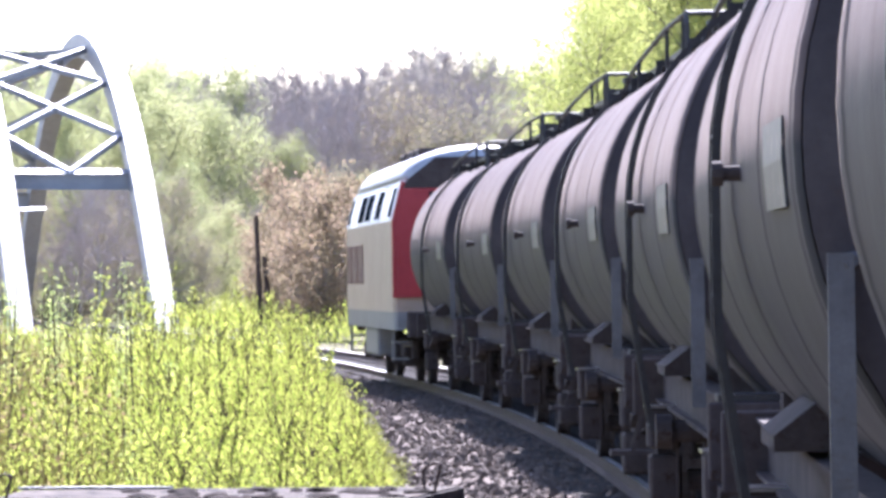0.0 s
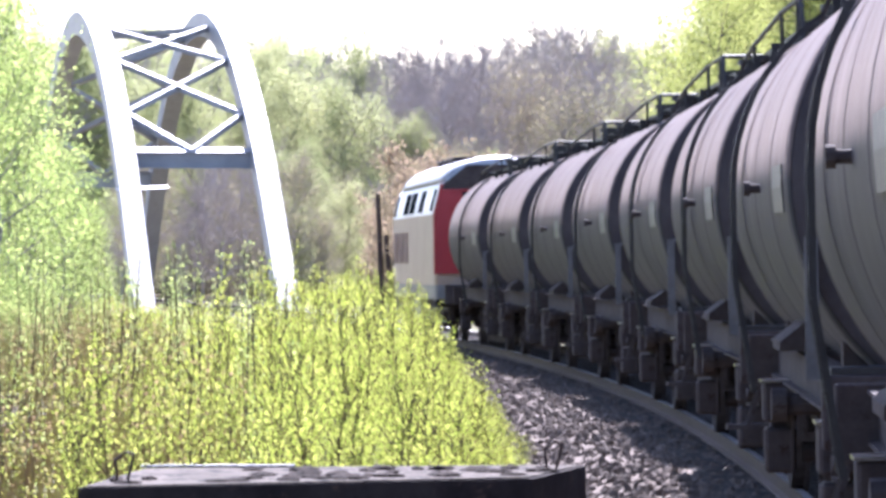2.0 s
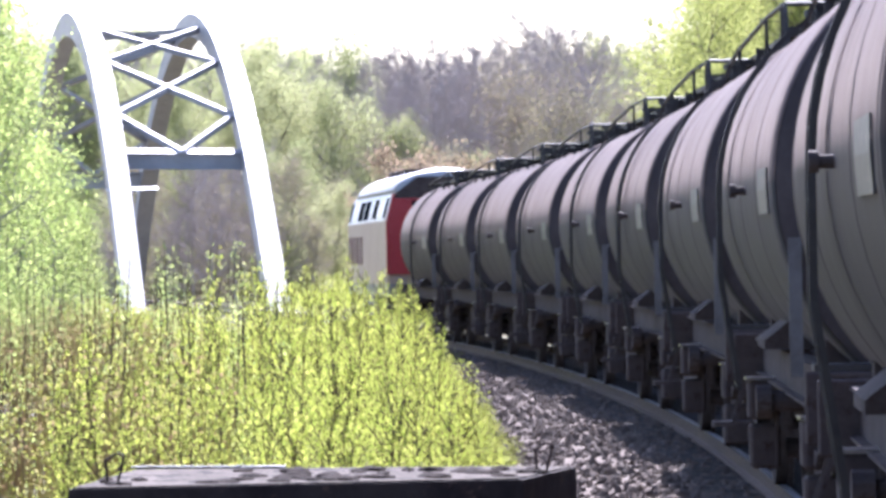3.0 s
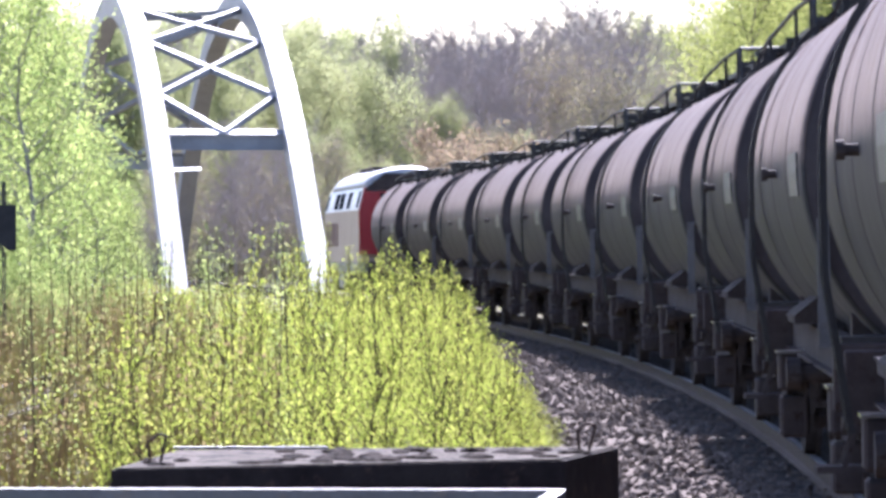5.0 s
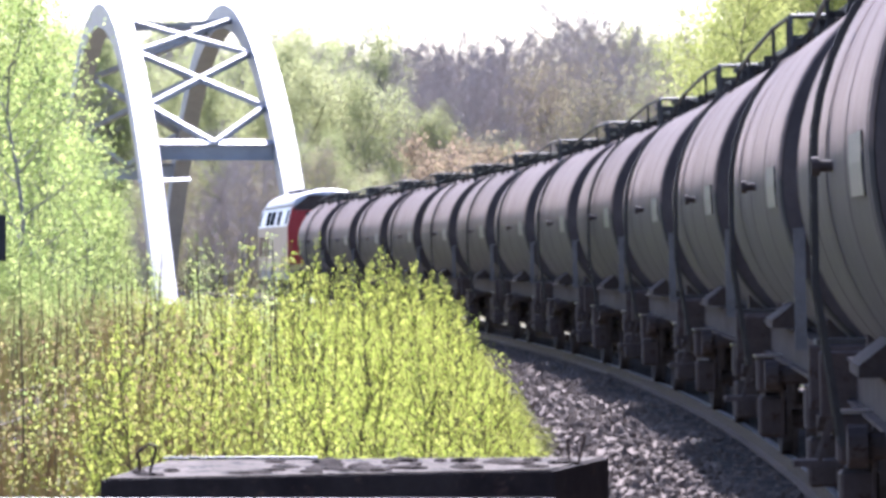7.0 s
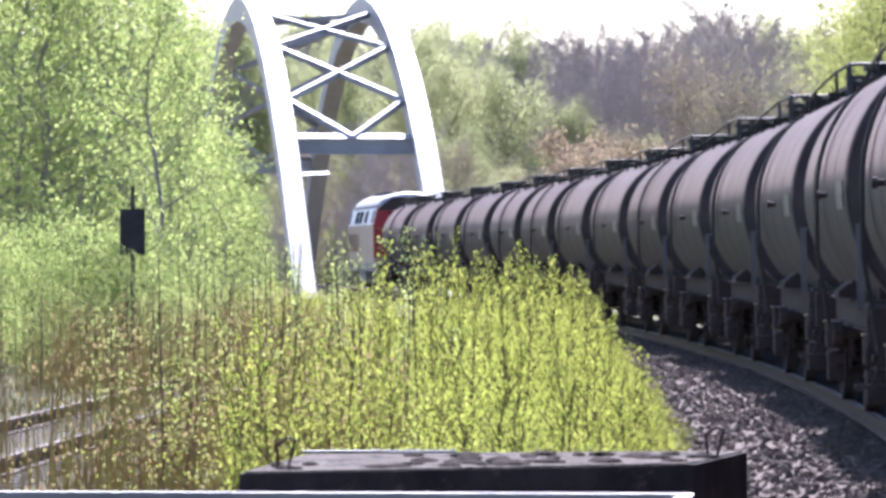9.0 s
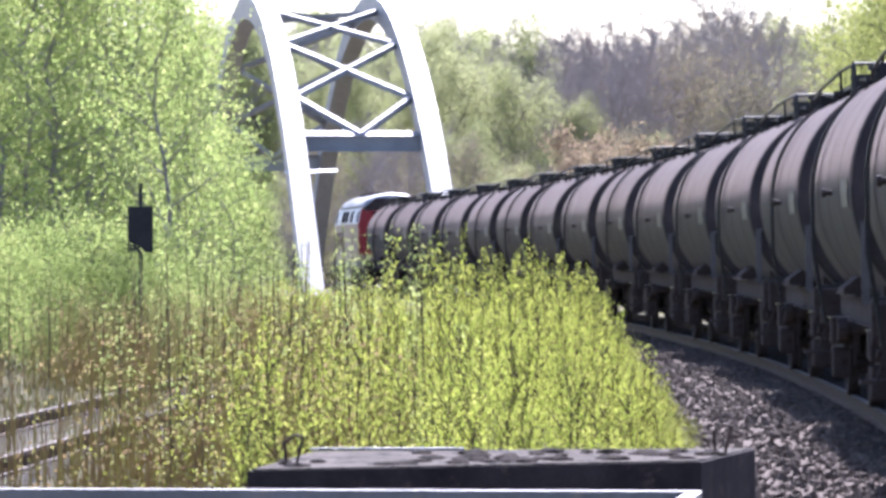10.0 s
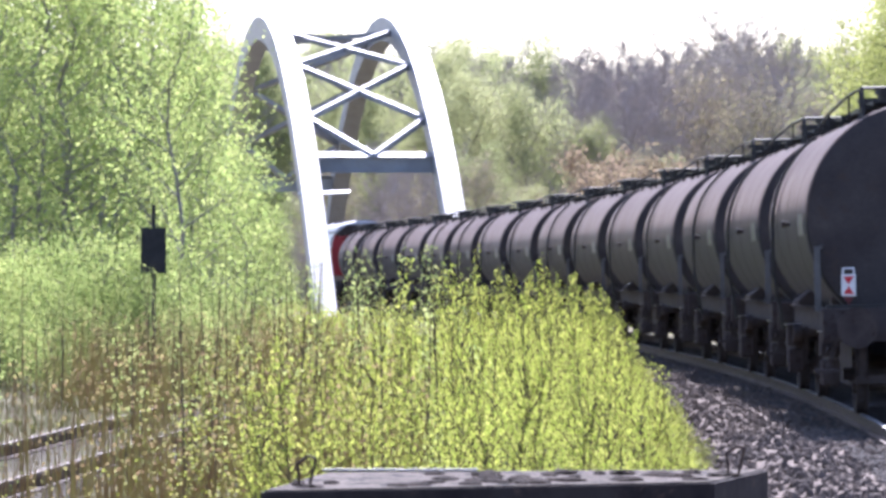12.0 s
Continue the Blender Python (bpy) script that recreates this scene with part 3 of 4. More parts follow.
    part("outlet_pipe", bm, FRAME, w)
    # grey end posts and steps at the rear end
    for sx in (-1, 1):
        bm = bmesh.new()
        bar(bm, (sx * 1.27, Y_REAR - 0.12, 1.24), (sx * 1.27, Y_REAR - 0.12, 2.02), 0.075, 0.025, (0, 1, 0))
        bar(bm, (sx * 1.27, Y_REAR - 0.12, 1.98), (sx * 1.15, Y_REAR + 0.02, 2.06), 0.05, 0.025)
        part("end_post", bm, POST, w, "grey galvanised flat post")
        bm = bmesh.new()
        box(bm, sx * 1.2 - 0.16, sx * 1.2 + 0.16, Y_REAR - 0.75, Y_REAR - 0.4, 0.52, 0.56)
        for dy in (-0.73, -0.42):
            bar(bm, (sx * 1.2, Y_REAR + dy, 0.55), (sx * 1.05, Y_REAR + dy, 1.0), 0.03, 0.03)
        part("step", bm, FRAME, w)
    bm = bmesh.new()
    box(bm, -1.2, 1.2, -WAGON / 2 + 0.64, Y_REAR - 0.3, 1.285, 1.32)
    part("end_platform", bm, WALK, w)
    # ladder bent over the flank
    bm = bmesh.new()
    for dy in (0.0, 0.3):
        yy = ladder_y - dy
        pts = [(-(TANK_R + 0.06) * math.cos(a), yy, TANK_Z + (TANK_R + 0.06) * math.sin(a)) for a in np.linspace(0.98, 0.0, 9)]
        pts += [(-TANK_R - 0.06, yy, 1.75), (-TANK_R + 0.06, yy, 0.95)]
        for p, q in zip(pts, pts[1:]):
            bar(bm, p, q, 0.035, 0.04, (0, 1, 0))
    for k in range(9):
        z = 0.98 + 0.30 * k
        x = (-TANK_R - 0.06 + 0.15 * max(0, 1.75 - z)) if z < TANK_Z else -(TANK_R + 0.06) * math.cos(math.asin(min(1, (z - TANK_Z) / (TANK_R + 0.06))))
        rod(bm, (x, ladder_y, z), (x, ladder_y - 0.3, z), 0.013, n=6)
    part("ladder", bm, WALK, w, "dark steel ladder")
    # roof walkway
    top = TANK_Z + TANK_R
    y0, y1 = Y_REAR + 0.35, Y_FRONT - 0.5
    bm = bmesh.new()
    for x in (-0.52, 0.52):
        bar(bm, (x, y0, top + 0.005), (x, y1, top + 0.005), 0.03, 0.05)
    wk = part("walkway", bm, WALK, w, "dark steel roof walkway")
    for x in (-0.41, -0.20, 0.20, 0.41):
        bm = bmesh.new()
        bar(bm, (x, y0, top + 0.02), (x, y1, top + 0.02), 0.19, 0.03)
        part("plank", bm, WALK, wk)
    for y in (y0 + 0.25, y0 + 0.75, (y0 + y1) / 2, y1 - 1.6, y1 - 0.2):
        bm = bmesh.new()
        bar(bm, (-0.66, y, top - 0.03), (0.66, y, top - 0.03), 0.05, 0.05)
        for sx in (-1, 1):
            bar(bm, (sx * 0.62, y, top - 0.03), (sx * 0.66, y, TANK_Z + math.sqrt(TANK_R ** 2 - 0.66 ** 2) - 0.02), 0.05, 0.05, (0, 1, 0))
        part("walkway_support", bm, WALK, wk)
    bm = bmesh.new()
    x, zt = -0.66, top + 0.19
    pipe(bm, [(x, y0 - 0.05, top - 0.17), (x, y0, top + 0.1), (x, y0 + 0.1, zt), (x, y0 + 2.6, zt), (x, y1 - 1.6, top + 0.09), (x, y1, top + 0.02), (x - 0.12, y1 + 0.1, top - 0.28)], 0.022, 6)
    for y in (y0 + 0.45, y0 + 2.6):
        rod(bm, (x, y, top - 0.17), (x, y, zt), 0.02, n=6)
    rod(bm, (x, y1 - 1.6, top - 0.17), (x, y1 - 1.6, top + 0.09), 0.02, n=6)
    part("handrail", bm, WALK, wk, "dark tubular handrail")
    bm = bmesh.new()
    pipe(bm, [(x, y0 + 0.1, zt), (-x, y0 + 0.1, zt), (-x, y0, top - 0.17)], 0.022, 6)
    part("end_rail", bm, WALK, wk)
    return w


def tail_sign():
    """The end-of-train plate on the last wagon: white with red triangles, in a holder."""
    s = thing("tail_plate", pose(-0.93, -WAGON / 2 + 0.70, 1.55, 0, 0, 0), "white end-of-train plate with red triangles", "tail sign")
    bm = bmesh.new()
    box(bm, -0.085, 0.085, -0.012, 0.012, -0.13, 0.13)
    part("plate", bm, TARGET_WHITE, s, bevel=0.004)
    for k in (-1, 1):
        bm = bmesh.new()
        vs = [(-0.065, -0.016, k * 0.105), (0.065, -0.016, k * 0.105), (0, -0.016, k * 0.008)]
        loft(bm, [vs, [(a, -0.0125, c) for a, b, c in vs]])
        part("triangle", bm, TARGET_RED, s, "red triangle")
    bm = bmesh.new()
    pipe(bm, [(-0.065, 0, 0.13), (-0.065, 0, 0.2), (0.065, 0, 0.2), (0.065, 0, 0.13)], 0.011, 6)
    part("handle", bm, TARGET_WHITE, s)
    bm = bmesh.new()
    box(bm, -0.04, 0.04, -0.02, 0.02, -0.19, -0.13)
    bar(bm, (0, 0.01, -0.18), (0, 0.03, -0.38), 0.03, 0.03, (0, 1, 0))
    part("bracket", bm, GRILLE, s)
    return s


LOCO_LEN = 14.4


def build_loco():
    g = thing("diesel_locomotive", pose(0, 0, 0), "beige and red four-axle diesel locomotive with a white roof", "locomotive")
    def half_width(z):
        return 1.53 - 0.19 * max(0.0, (z - 2.90) / 0.71) ** 1.3

    def side_slab(bm, sx, y0, y1, z0, z1, proud):
        """A thin slab lying on the leaning upper side."""
        ring = [[(sx * (half_width(z) + o), y, z) for o, z in ((-0.03, z0), (proud, z0), (proud, (z0 + z1) / 2), (proud, z1), (-0.03, z1))] for y in (y0, y1)]
        loft(bm, ring)

    def upper_rings():
        rings = []
        for y, inset, rake in ((0.0, 0.07, 0.0), (0.06, 0.03, 0.0), (0.2, 0.0, 0.0), (0.5, 0.0, 0.0), (LOCO_LEN - 1.0, 0.0, -0.3), (LOCO_LEN - 0.3, 0.04, -0.5), (LOCO_LEN, 0.22, -0.6)):
            prof = [(half_width(z) - inset, y + rake * (z - 2.9) / 0.71, z) for z in np.linspace(2.90, 3.61, 5)]
            rings.append([(-a, b, c) for a, b, c in prof] + [(a, b, c) for a, b, c in reversed(prof)])
        return rings

    def body_rings(z_lo, z_hi):
        rings = []
        for y, inset in ((0.0, 0.07), (0.06, 0.03), (0.2, 0.0), (0.5, 0.0), (LOCO_LEN - 0.6, 0.0), (LOCO_LEN - 0.25, 0.04), (LOCO_LEN, 0.22)):
            w = 1.53 - inset
            rings.append([(-w, y, z_lo), (-w, y, z_hi), (w, y, z_hi), (w, y, z_lo)])
        return rings

    bm = bmesh.new()
    loft(bm, body_rings(1.30, 2.90))
    part("lower_body", bm, CREAM, g, "beige body side")
    bm = bmesh.new()
    loft(bm, upper_rings())
    band = part("window_band", bm, WHITEBAND, g, "white band round the cab windows")
    bm = bmesh.new()
    loft(bm, body_rings(0.98, 1.30))
    part("skirt", bm, LOCOGREY, g, "grey lower skirt")
    bm = bmesh.new()
    rings = []
    for y, inset, drop in ((-0.05, 0.12, 0.2), (0.1, 0.04, 0.06), (0.6, 0.0, 0.0), (LOCO_LEN - 2.4, 0.0, 0.0), (LOCO_LEN - 1.2, 0.04, 0.25), (LOCO_LEN - 0.55, 0.25, 0.8)):
        rings.append([(-(1.37 - inset) * math.cos(a), y, 3.60 + (0.62 - drop * 0.7) * max(0, math.sin(a))) for a in np.linspace(0, math.pi, 19)])
    loft(bm, rings)
    part("roof", bm, ROOF, g, "pale grey arched roof", smooth=True)
    # red rear end
    bm = bmesh.new()
    loft(bm, [[(x, yy, z) for x, z in ((-1.45, 1.55), (-1.45, 2.9), (-1.38, 3.3), (-1.33, 3.46), (1.33, 3.46), (1.38, 3.3), (1.45, 2.9), (1.45, 1.55))] for yy in (-0.085, -0.06)])
    end = part("end_panel", bm, RED, g, "red end")
    bm = bmesh.new()
    loft(bm, [[(x, yy, z) for x, z in ((-1.33, 3.465), (-1.27, 3.6), (-0.75, 4.0), (0.75, 4.0), (1.27, 3.6), (1.33, 3.465))] for yy in (-0.09, -0.06)])
    part("gable", bm, FRAME, g, "dark roof end")
    for sx in (-1, 1):
        bm = bmesh.new()
        bar(bm, (sx * 1.49, 0.03, 1.55), (sx * 1.49, 0.03, 2.92), 0.1, 0.2, (0, 1, 0))
        bar(bm, (sx * 1.48, 0.03, 2.92), (sx * 1.31, 0.03, 3.58), 0.1, 0.2, (0, 1, 0))
        part("corner_post", bm, RED, g, "red corner")
        bm = bmesh.new()
        box(bm, sx * 0.5 - 0.38, sx * 0.5 + 0.38, -0.1, -0.087, 2.85, 3.4)
        part("end_window", bm, GLASS, end, "dark glass")
    for sx in (-1, 1):
        for y, w in ((0.85, 0.45), (4.3, 0.75), (7.2, 0.9), (9.3, 0.9), (LOCO_LEN - 1.3, 0.4)):
            bm = bmesh.new()
            side_slab(bm, sx, y - w, y + w, 2.98, 3.48, 0.008)
            wf = part("side_window", bm, GLASS, band, "dark cab window")
            bm = bmesh.new()
            for a, b, c, d in ((y - w - 0.06, y - w, 2.92, 3.54), (y + w, y + w + 0.06, 2.92, 3.54), (y - w, y + w, 2.92, 2.98), (y - w, y + w, 3.48, 3.54)):
                side_slab(bm, sx, a, b, c, d, 0.014)
            part("frame", bm, WHITEBAND, wf)
        for y in (9.2, 11.0, 12.8):
            bm = bmesh.new()
            box(bm, sx * 1.53 - 0.015, sx * 1.53 + 0.015, y - 0.75, y + 0.75, 1.8, 2.55)
            gr = part("grille", bm, GRILLE, g, "dark red air grille")
            bm = bmesh.new()
            for k in range(5):
                box(bm, sx * 1.53 - 0.02, sx * 1.53 + 0.02, y - 0.72 + k * 0.34, y - 0.66 + k * 0.34, 1.8, 2.55)
            part("slat", bm, CREAM, gr)
        bm = bmesh.new()
        box(bm, sx * 1.3 - 0.16, sx * 1.3 + 0.16, 5.6, 9.2, 0.45, 0.99)
        part("fuel_tank", bm, LOCOGREY, g, "grey fuel tank", bevel=0.04)
        for y in (0.9, LOCO_LEN - 1.0):
            bm = bmesh.new()
            for z in (0.45, 0.75):
                box(bm, sx * 1.36 - 0.14, sx * 1.36 + 0.14, y - 0.2, y + 0.2, z, z + 0.03)
            for dy in (-0.2, 0.2):
                box(bm, sx * 1.48 - 0.015, sx * 1.48 + 0.015, y + dy - 0.02, y + dy + 0.02, 0.45, 1.0)
            part("step", bm, LOCOGREY, g)
    for y in (3.0, LOCO_LEN - 3.0):
        bm = bmesh.new()
        for sx in (-1, 1):
            box(bm, sx * 1.08 - 0.05, sx * 1.08 + 0.05, y - 2.0, y + 2.0, 0.45, 0.78)
        box(bm, -1.0, 1.0, y - 0.2, y + 0.2, 0.5, 0.8)
        part("bogie_frame", bm, FRAME, g, bevel=0.02)
        for dy in (-1.4, 1.4):
            wheelset(g, y + dy, 0.5)
            for sx in (-1, 1):
                bm = bmesh.new()
                box(bm, sx * 1.16 - 0.1, sx * 1.16 + 0.1, y + dy - 0.17, y + dy + 0.17, 0.33, 0.67)
                part("axle_box", bm, FRAME, g, bevel=0.02)
    for y0, sy in ((0.0, -1), (LOCO_LEN, 1)):
        bm = bmesh.new()
        box(bm, -1.3, 1.3, min(y0, y0 + sy * 0.35), max(y0, y0 + sy * 0.35), 0.85, 1.3)
        part("headstock", bm, FRAME, g, bevel=0.015)
        for sx in (-1, 1):
            bm = bmesh.new()
            rod(bm, (sx * 0.875, y0 + sy * 0.35, 1.05), (sx * 0.875, y0 + sy * 1.15, 1.05), 0.1, n=14)
            rod(bm, (sx * 0.875, y0 + sy * 1.15, 1.05), (sx * 0.875, y0 + sy * 1.28, 1.05), 0.25, n=20)
            part("buffer", bm, FRAME, g)
    for y in (4.6, 6.4, 8.4):
        bm = bmesh.new()
        box(bm, -0.75, 0.75, y - 0.6, y + 0.6, 4.14, 4.27)
        part("roof_fan", bm, FRAME, g, "dark roof fan housing", bevel=0.03)
    return g


# ---------------------------------------------------------------- plants
def tubes(segs, sides=5):
    """Tapered tubes for a list of (p, q, r0, r1), as arrays."""
    p, q = np.array([s[0] for s in segs]), np.array([s[1] for s in segs])
    r0, r1 = np.array([s[2] for s in segs]), np.array([s[3] for s in segs])
    d = q - p
    d /= np.linalg.norm(d, axis=1, keepdims=True) + 1e-9
    ref = np.where(abs(d[:, 2:3]) > 0.9, np.array([[1.0, 0, 0]]), np.array([[0, 0, 1.0]]))
    u = np.cross(d, ref)
    u /= np.linalg.norm(u, axis=1, keepdims=True)
    w = np.cross(d, u)
    a = np.arange(sides) * 2 * np.pi / sides
    ring = u[:, None] * np.cos(a)[None, :, None] + w[:, None] * np.sin(a)[None, :, None]
    v = np.concatenate((p[:, None] + ring * r0[:, None, None], q[:, None] + ring * r1[:, None, None]), 1).reshape(-1, 3)
    k = np.arange(sides)
    f = np.stack((k, (k + 1) % sides, (k + 1) % sides + sides, k + sides), 1)
    return v, (f[None] + (np.arange(len(segs)) * 2 * sides)[:, None, None]).reshape(-1, 4)


def leaves(rng, centres, size, droop=0.0):
    """Rhombic, slightly folded leaves at the given points, turned at random."""
    n = len(centres)
    a = rng.normal(size=(n, 3))
    a[:, 2] -= droop
    a /= np.linalg.norm(a, axis=1, keepdims=True)
    b = np.cross(a, rng.normal(size=(n, 3)))
    b /= np.linalg.norm(b, axis=1, keepdims=True)
    c = np.cross(a, b)
    s = size * (0.6 + 0.8 * rng.rand(n, 1))
    v = np.stack((centres, centres + a * s * 0.55 + b * s * 0.38 + c * s * 0.1, centres + a * s * 1.15, centres + a * s * 0.55 - b * s * 0.38 + c * s * 0.1), 1).reshape(-1, 3)
    return v, np.arange(n * 4).reshape(n, 4)


def tree_parts(seed, height, spread, limbs, subs, bare_below=0.2, lean=0.35, twigs=0, trunk_r=None, taper=0.9):
    """Trunk, limbs and branches as segments, and the points where the leaves sit."""
    rng = np.random.RandomState(seed)
    segs, tips, fine = [], [], []
    r = trunk_r or height * 0.014
    pts = [np.zeros(3)]
    for i in range(1, 9):
        pts.append(np.array((rng.normal() * height * 0.012 * i ** 0.5, rng.normal() * height * 0.012 * i ** 0.5, height * i / 8)))
    for i in range(8):
        segs.append((pts[i], pts[i + 1], r * (1 - taper * i / 8) + 0.004, r * (1 - taper * (i + 1) / 8) + 0.004))
    for k in range(limbs):
        f = bare_below + (0.98 - bare_below) * (k + rng.rand()) / limbs
        i = min(7, int(f * 8))
        base = pts[i] + (pts[i + 1] - pts[i]) * (f * 8 - i)
        az = k * 2.4 + rng.normal() * 0.4
        out = spread * height * (0.35 + 0.65 * math.sin(math.pi * min(1, (1 - f) / (1 - bare_below) * 0.72 + 0.1))) * (0.7 + 0.5 * rng.rand())
        d = np.array((math.cos(az), math.sin(az), lean + 0.5 * f + rng.normal() * 0.12))
        d /= np.linalg.norm(d)
        p, rr = base, r * (1 - taper * f) * 0.55 + 0.004
        for j in range(4):
            q = p + d * out / 4 * (1 + 0.15 * rng.normal())
            segs.append((p, q, rr * (1 - j / 4.6), rr * (1 - (j + 1) / 4.6)))
            for m in range(subs if j else max(1, subs // 2)):
                e = d + rng.normal(size=3) * 0.55
                e[2] += 0.15
                e /= np.linalg.norm(e)
                st = p + (q - p) * rng.rand()
                ln = out * (0.22 + 0.25 * rng.rand()) * (1 - 0.1 * j)
                en = st + e * ln
                segs.append((st, en, rr * 0.35 * (1 - j / 5), rr * 0.1 + 0.002))
                tips += [st + (en - st) * x for x in (0.35, 0.55, 0.75, 0.9, 1.0)]
                for x in range(twigs):
                    o = st + (en - st) * (0.25 + 0.75 * rng.rand())
                    g = e + rng.normal(size=3) * 0.7
                    g[2] += 0.2
                    g /= np.linalg.norm(g)
                    fine.append((o, o + g * ln * (0.25 + 0.4 * rng.rand()), 0.011, 0.005))
            p = q
            d = d + np.array((0, 0, 0.12)) + rng.normal(size=3) * 0.08
            d /= np.linalg.norm(d)
        tips.append(p)
    return rng, segs, np.array(tips), fine


def make_tree(name, label, seed, height, spread, limbs, subs, bark, leaf=None, per_tip=6, leaf_size=0.1, cloud=0.25, twigs=0, group="", **kw):
    rng, segs, tips, fine = tree_parts(seed, height, spread, limbs, subs, twigs=twigs, **kw)
    t = thing(name, pose(0, 0, -200), label, "tree", group)
    v, f = tubes(segs)
    part("trunk", quick_mesh("trunk", v, f, bark, True), None, t)
    if fine:
        v, f = tubes(fine, 3)
        tagged(part("twig_mass", quick_mesh("twig_mass", v, f, TWIG), None, t, "fine bare twigs"), kind="stuff")
    if leaf:
        c = np.repeat(tips, per_tip, 0)
        c = c + rng.normal(size=c.shape) * cloud
        v, f = leaves(rng, c, leaf_size, 0.3)
        part("crown", quick_mesh("crown", v, f, leaf), None, t, "fresh spring leaves")
    return t


def set_out(kinds, rows):
    """Stand one plant of kind k at each pose; the first of a kind is the plant itself, the others are copies."""
    first = {}
    for k, m in rows:
        if k in first:
            copy_thing(kinds[k], m)
        else:
            first[k] = m
    for k, t in enumerate(kinds):
        if k in first:
            t.matrix_basis = first[k]
        else:
            for o in (*t.children_recursive, t):
                bpy.data.objects.remove(o)


def scatter_trees(kinds, places, seed):
    """Plant each place with a kind of tree: (x, y, kind, scale)."""
    rng = np.random.RandomState(seed)
    set_out(kinds, [(k, pose(x, y, ground_height(x, y) - 0.03, 0, 0, rng.rand() * 360) @ Matrix.Diagonal((s, s, s * (0.9 + 0.2 * rng.rand()), 1)))
                    for x, y, k, s in places])


def build_left_wood():
    kinds = [make_tree("birch_tree", "young birch with pale bark and fresh green leaves", 11 + i, h, sp, 22, 3, BIRCHBARK, LEAF_BIRCH, 5, 0.082, 0.34, group="wood beside the line", bare_below=0.03, trunk_r=0.07)
             for i, (h, sp) in enumerate(((9.0, 0.2), (9.0, 0.24), (9.0, 0.18)))]
    rng = np.random.RandomState(3)
    places = []
    for i in range(30):
        y = 98 + 36 * rng.rand()
        az = -0.017 - 0.080 * (i + rng.rand()) / 30
        tall = min(11.0, 3.2 + (-az - 0.017) * 265) * (0.8 + 0.4 * rng.rand())
        places.append((az * y - 0.2, y, int(rng.randint(3)), tall / 9.0))
    scatter_trees(kinds, places, 4)
    shrubs = [make_tree("leafy_shrub", "bushy green shrub in fresh leaf", 17 + i, 3.2, 0.34, 14, 3, BARK, LEAF_BIRCH, 5, 0.062, 0.22, group="shrubs under the wood", bare_below=0.02, trunk_r=0.03) for i in range(2)]
    places = []
    for i in range(20):
        y = 90 + 7 * rng.rand()
        places.append(((-0.030 - 0.066 * (i + rng.rand()) / 20) * y, y, int(rng.randint(2)), 0.5 + 0.35 * rng.rand()))
    scatter_trees(shrubs, places, 6)


def build_far_wood():
    lime = [make_tree("willow_tree", "tall willow in pale yellow-green spring leaf", 31 + i, 17, 0.26, 26, 4, BARK, LEAF_PALE, 14, 0.14, 0.62, group="wood behind the bridge", bare_below=0.08) for i in range(2)]
    bare = [make_tree("bare_tree", "leafless tree with a mass of brown-grey twigs", 41 + i, 17, 0.30, 30, 5, TWIG, None, twigs=9, group="wood behind the bridge", bare_below=0.12) for i in range(3)]
    rust = [make_tree("budding_tree", "tree in pale reddish-brown bud", 51, 9, 0.3, 24, 4, TWIG, LEAF_BUD, 6, 0.095, 0.55, twigs=6, group="wood behind the bridge", bare_below=0.06)]
    kinds = lime + bare + rust
    rng = np.random.RandomState(8)
    places = []
    for i in range(230):
        y = 330 + 130 * rng.rand()
        az = -0.075 + 0.205 * (i + rng.rand()) / 230
        if az < 0.031:
            k, s = (int(rng.randint(2)), 0.94) if rng.rand() < (0.66 if az < 0.022 else 0.4) else (2 + int(rng.randint(3)), 0.98)
        elif az < 0.0625:
            k, s = (2 + int(rng.randint(3)), 1.0) if rng.rand() < 0.88 else (int(rng.randint(2)), 0.72)
        elif az < 0.066:
            k, s = 2 + int(rng.randint(3)), 0.85
        elif az < 0.086:
            k, s = (2 + int(rng.randint(3)), 1.13) if rng.rand() < 0.6 else (5, 1.75)
        elif az < 0.10:
            k, s = (5, 1.8) if rng.rand() < 0.35 else (int(rng.randint(2)), 1.0) if rng.rand() < 0.6 else (2 + int(rng.randint(3)), 1.05)
        else:
            k, s = (int(rng.randint(2)), 1.0) if rng.rand() < 0.6 else (2 + int(rng.randint(3)), 1.0)
        places.append((az * y, y, k, s * y / 370 * (0.86 + 0.2 * rng.rand())))
    for i in range(60):
        y = 285 + 40 * rng.rand()
        places.append(((-0.02 + 0.11 * rng.rand()) * y, y, *((5, 0.5 + 0.4 * rng.rand()) if rng.rand() < 0.45 else (2 + int(rng.randint(3)), 0.3 + 0.25 * rng.rand()) if rng.rand() < 0.75 else (int(rng.randint(2)), 0.3 + 0.2 * rng.rand()))))
    scatter_trees(kinds, places, 9)


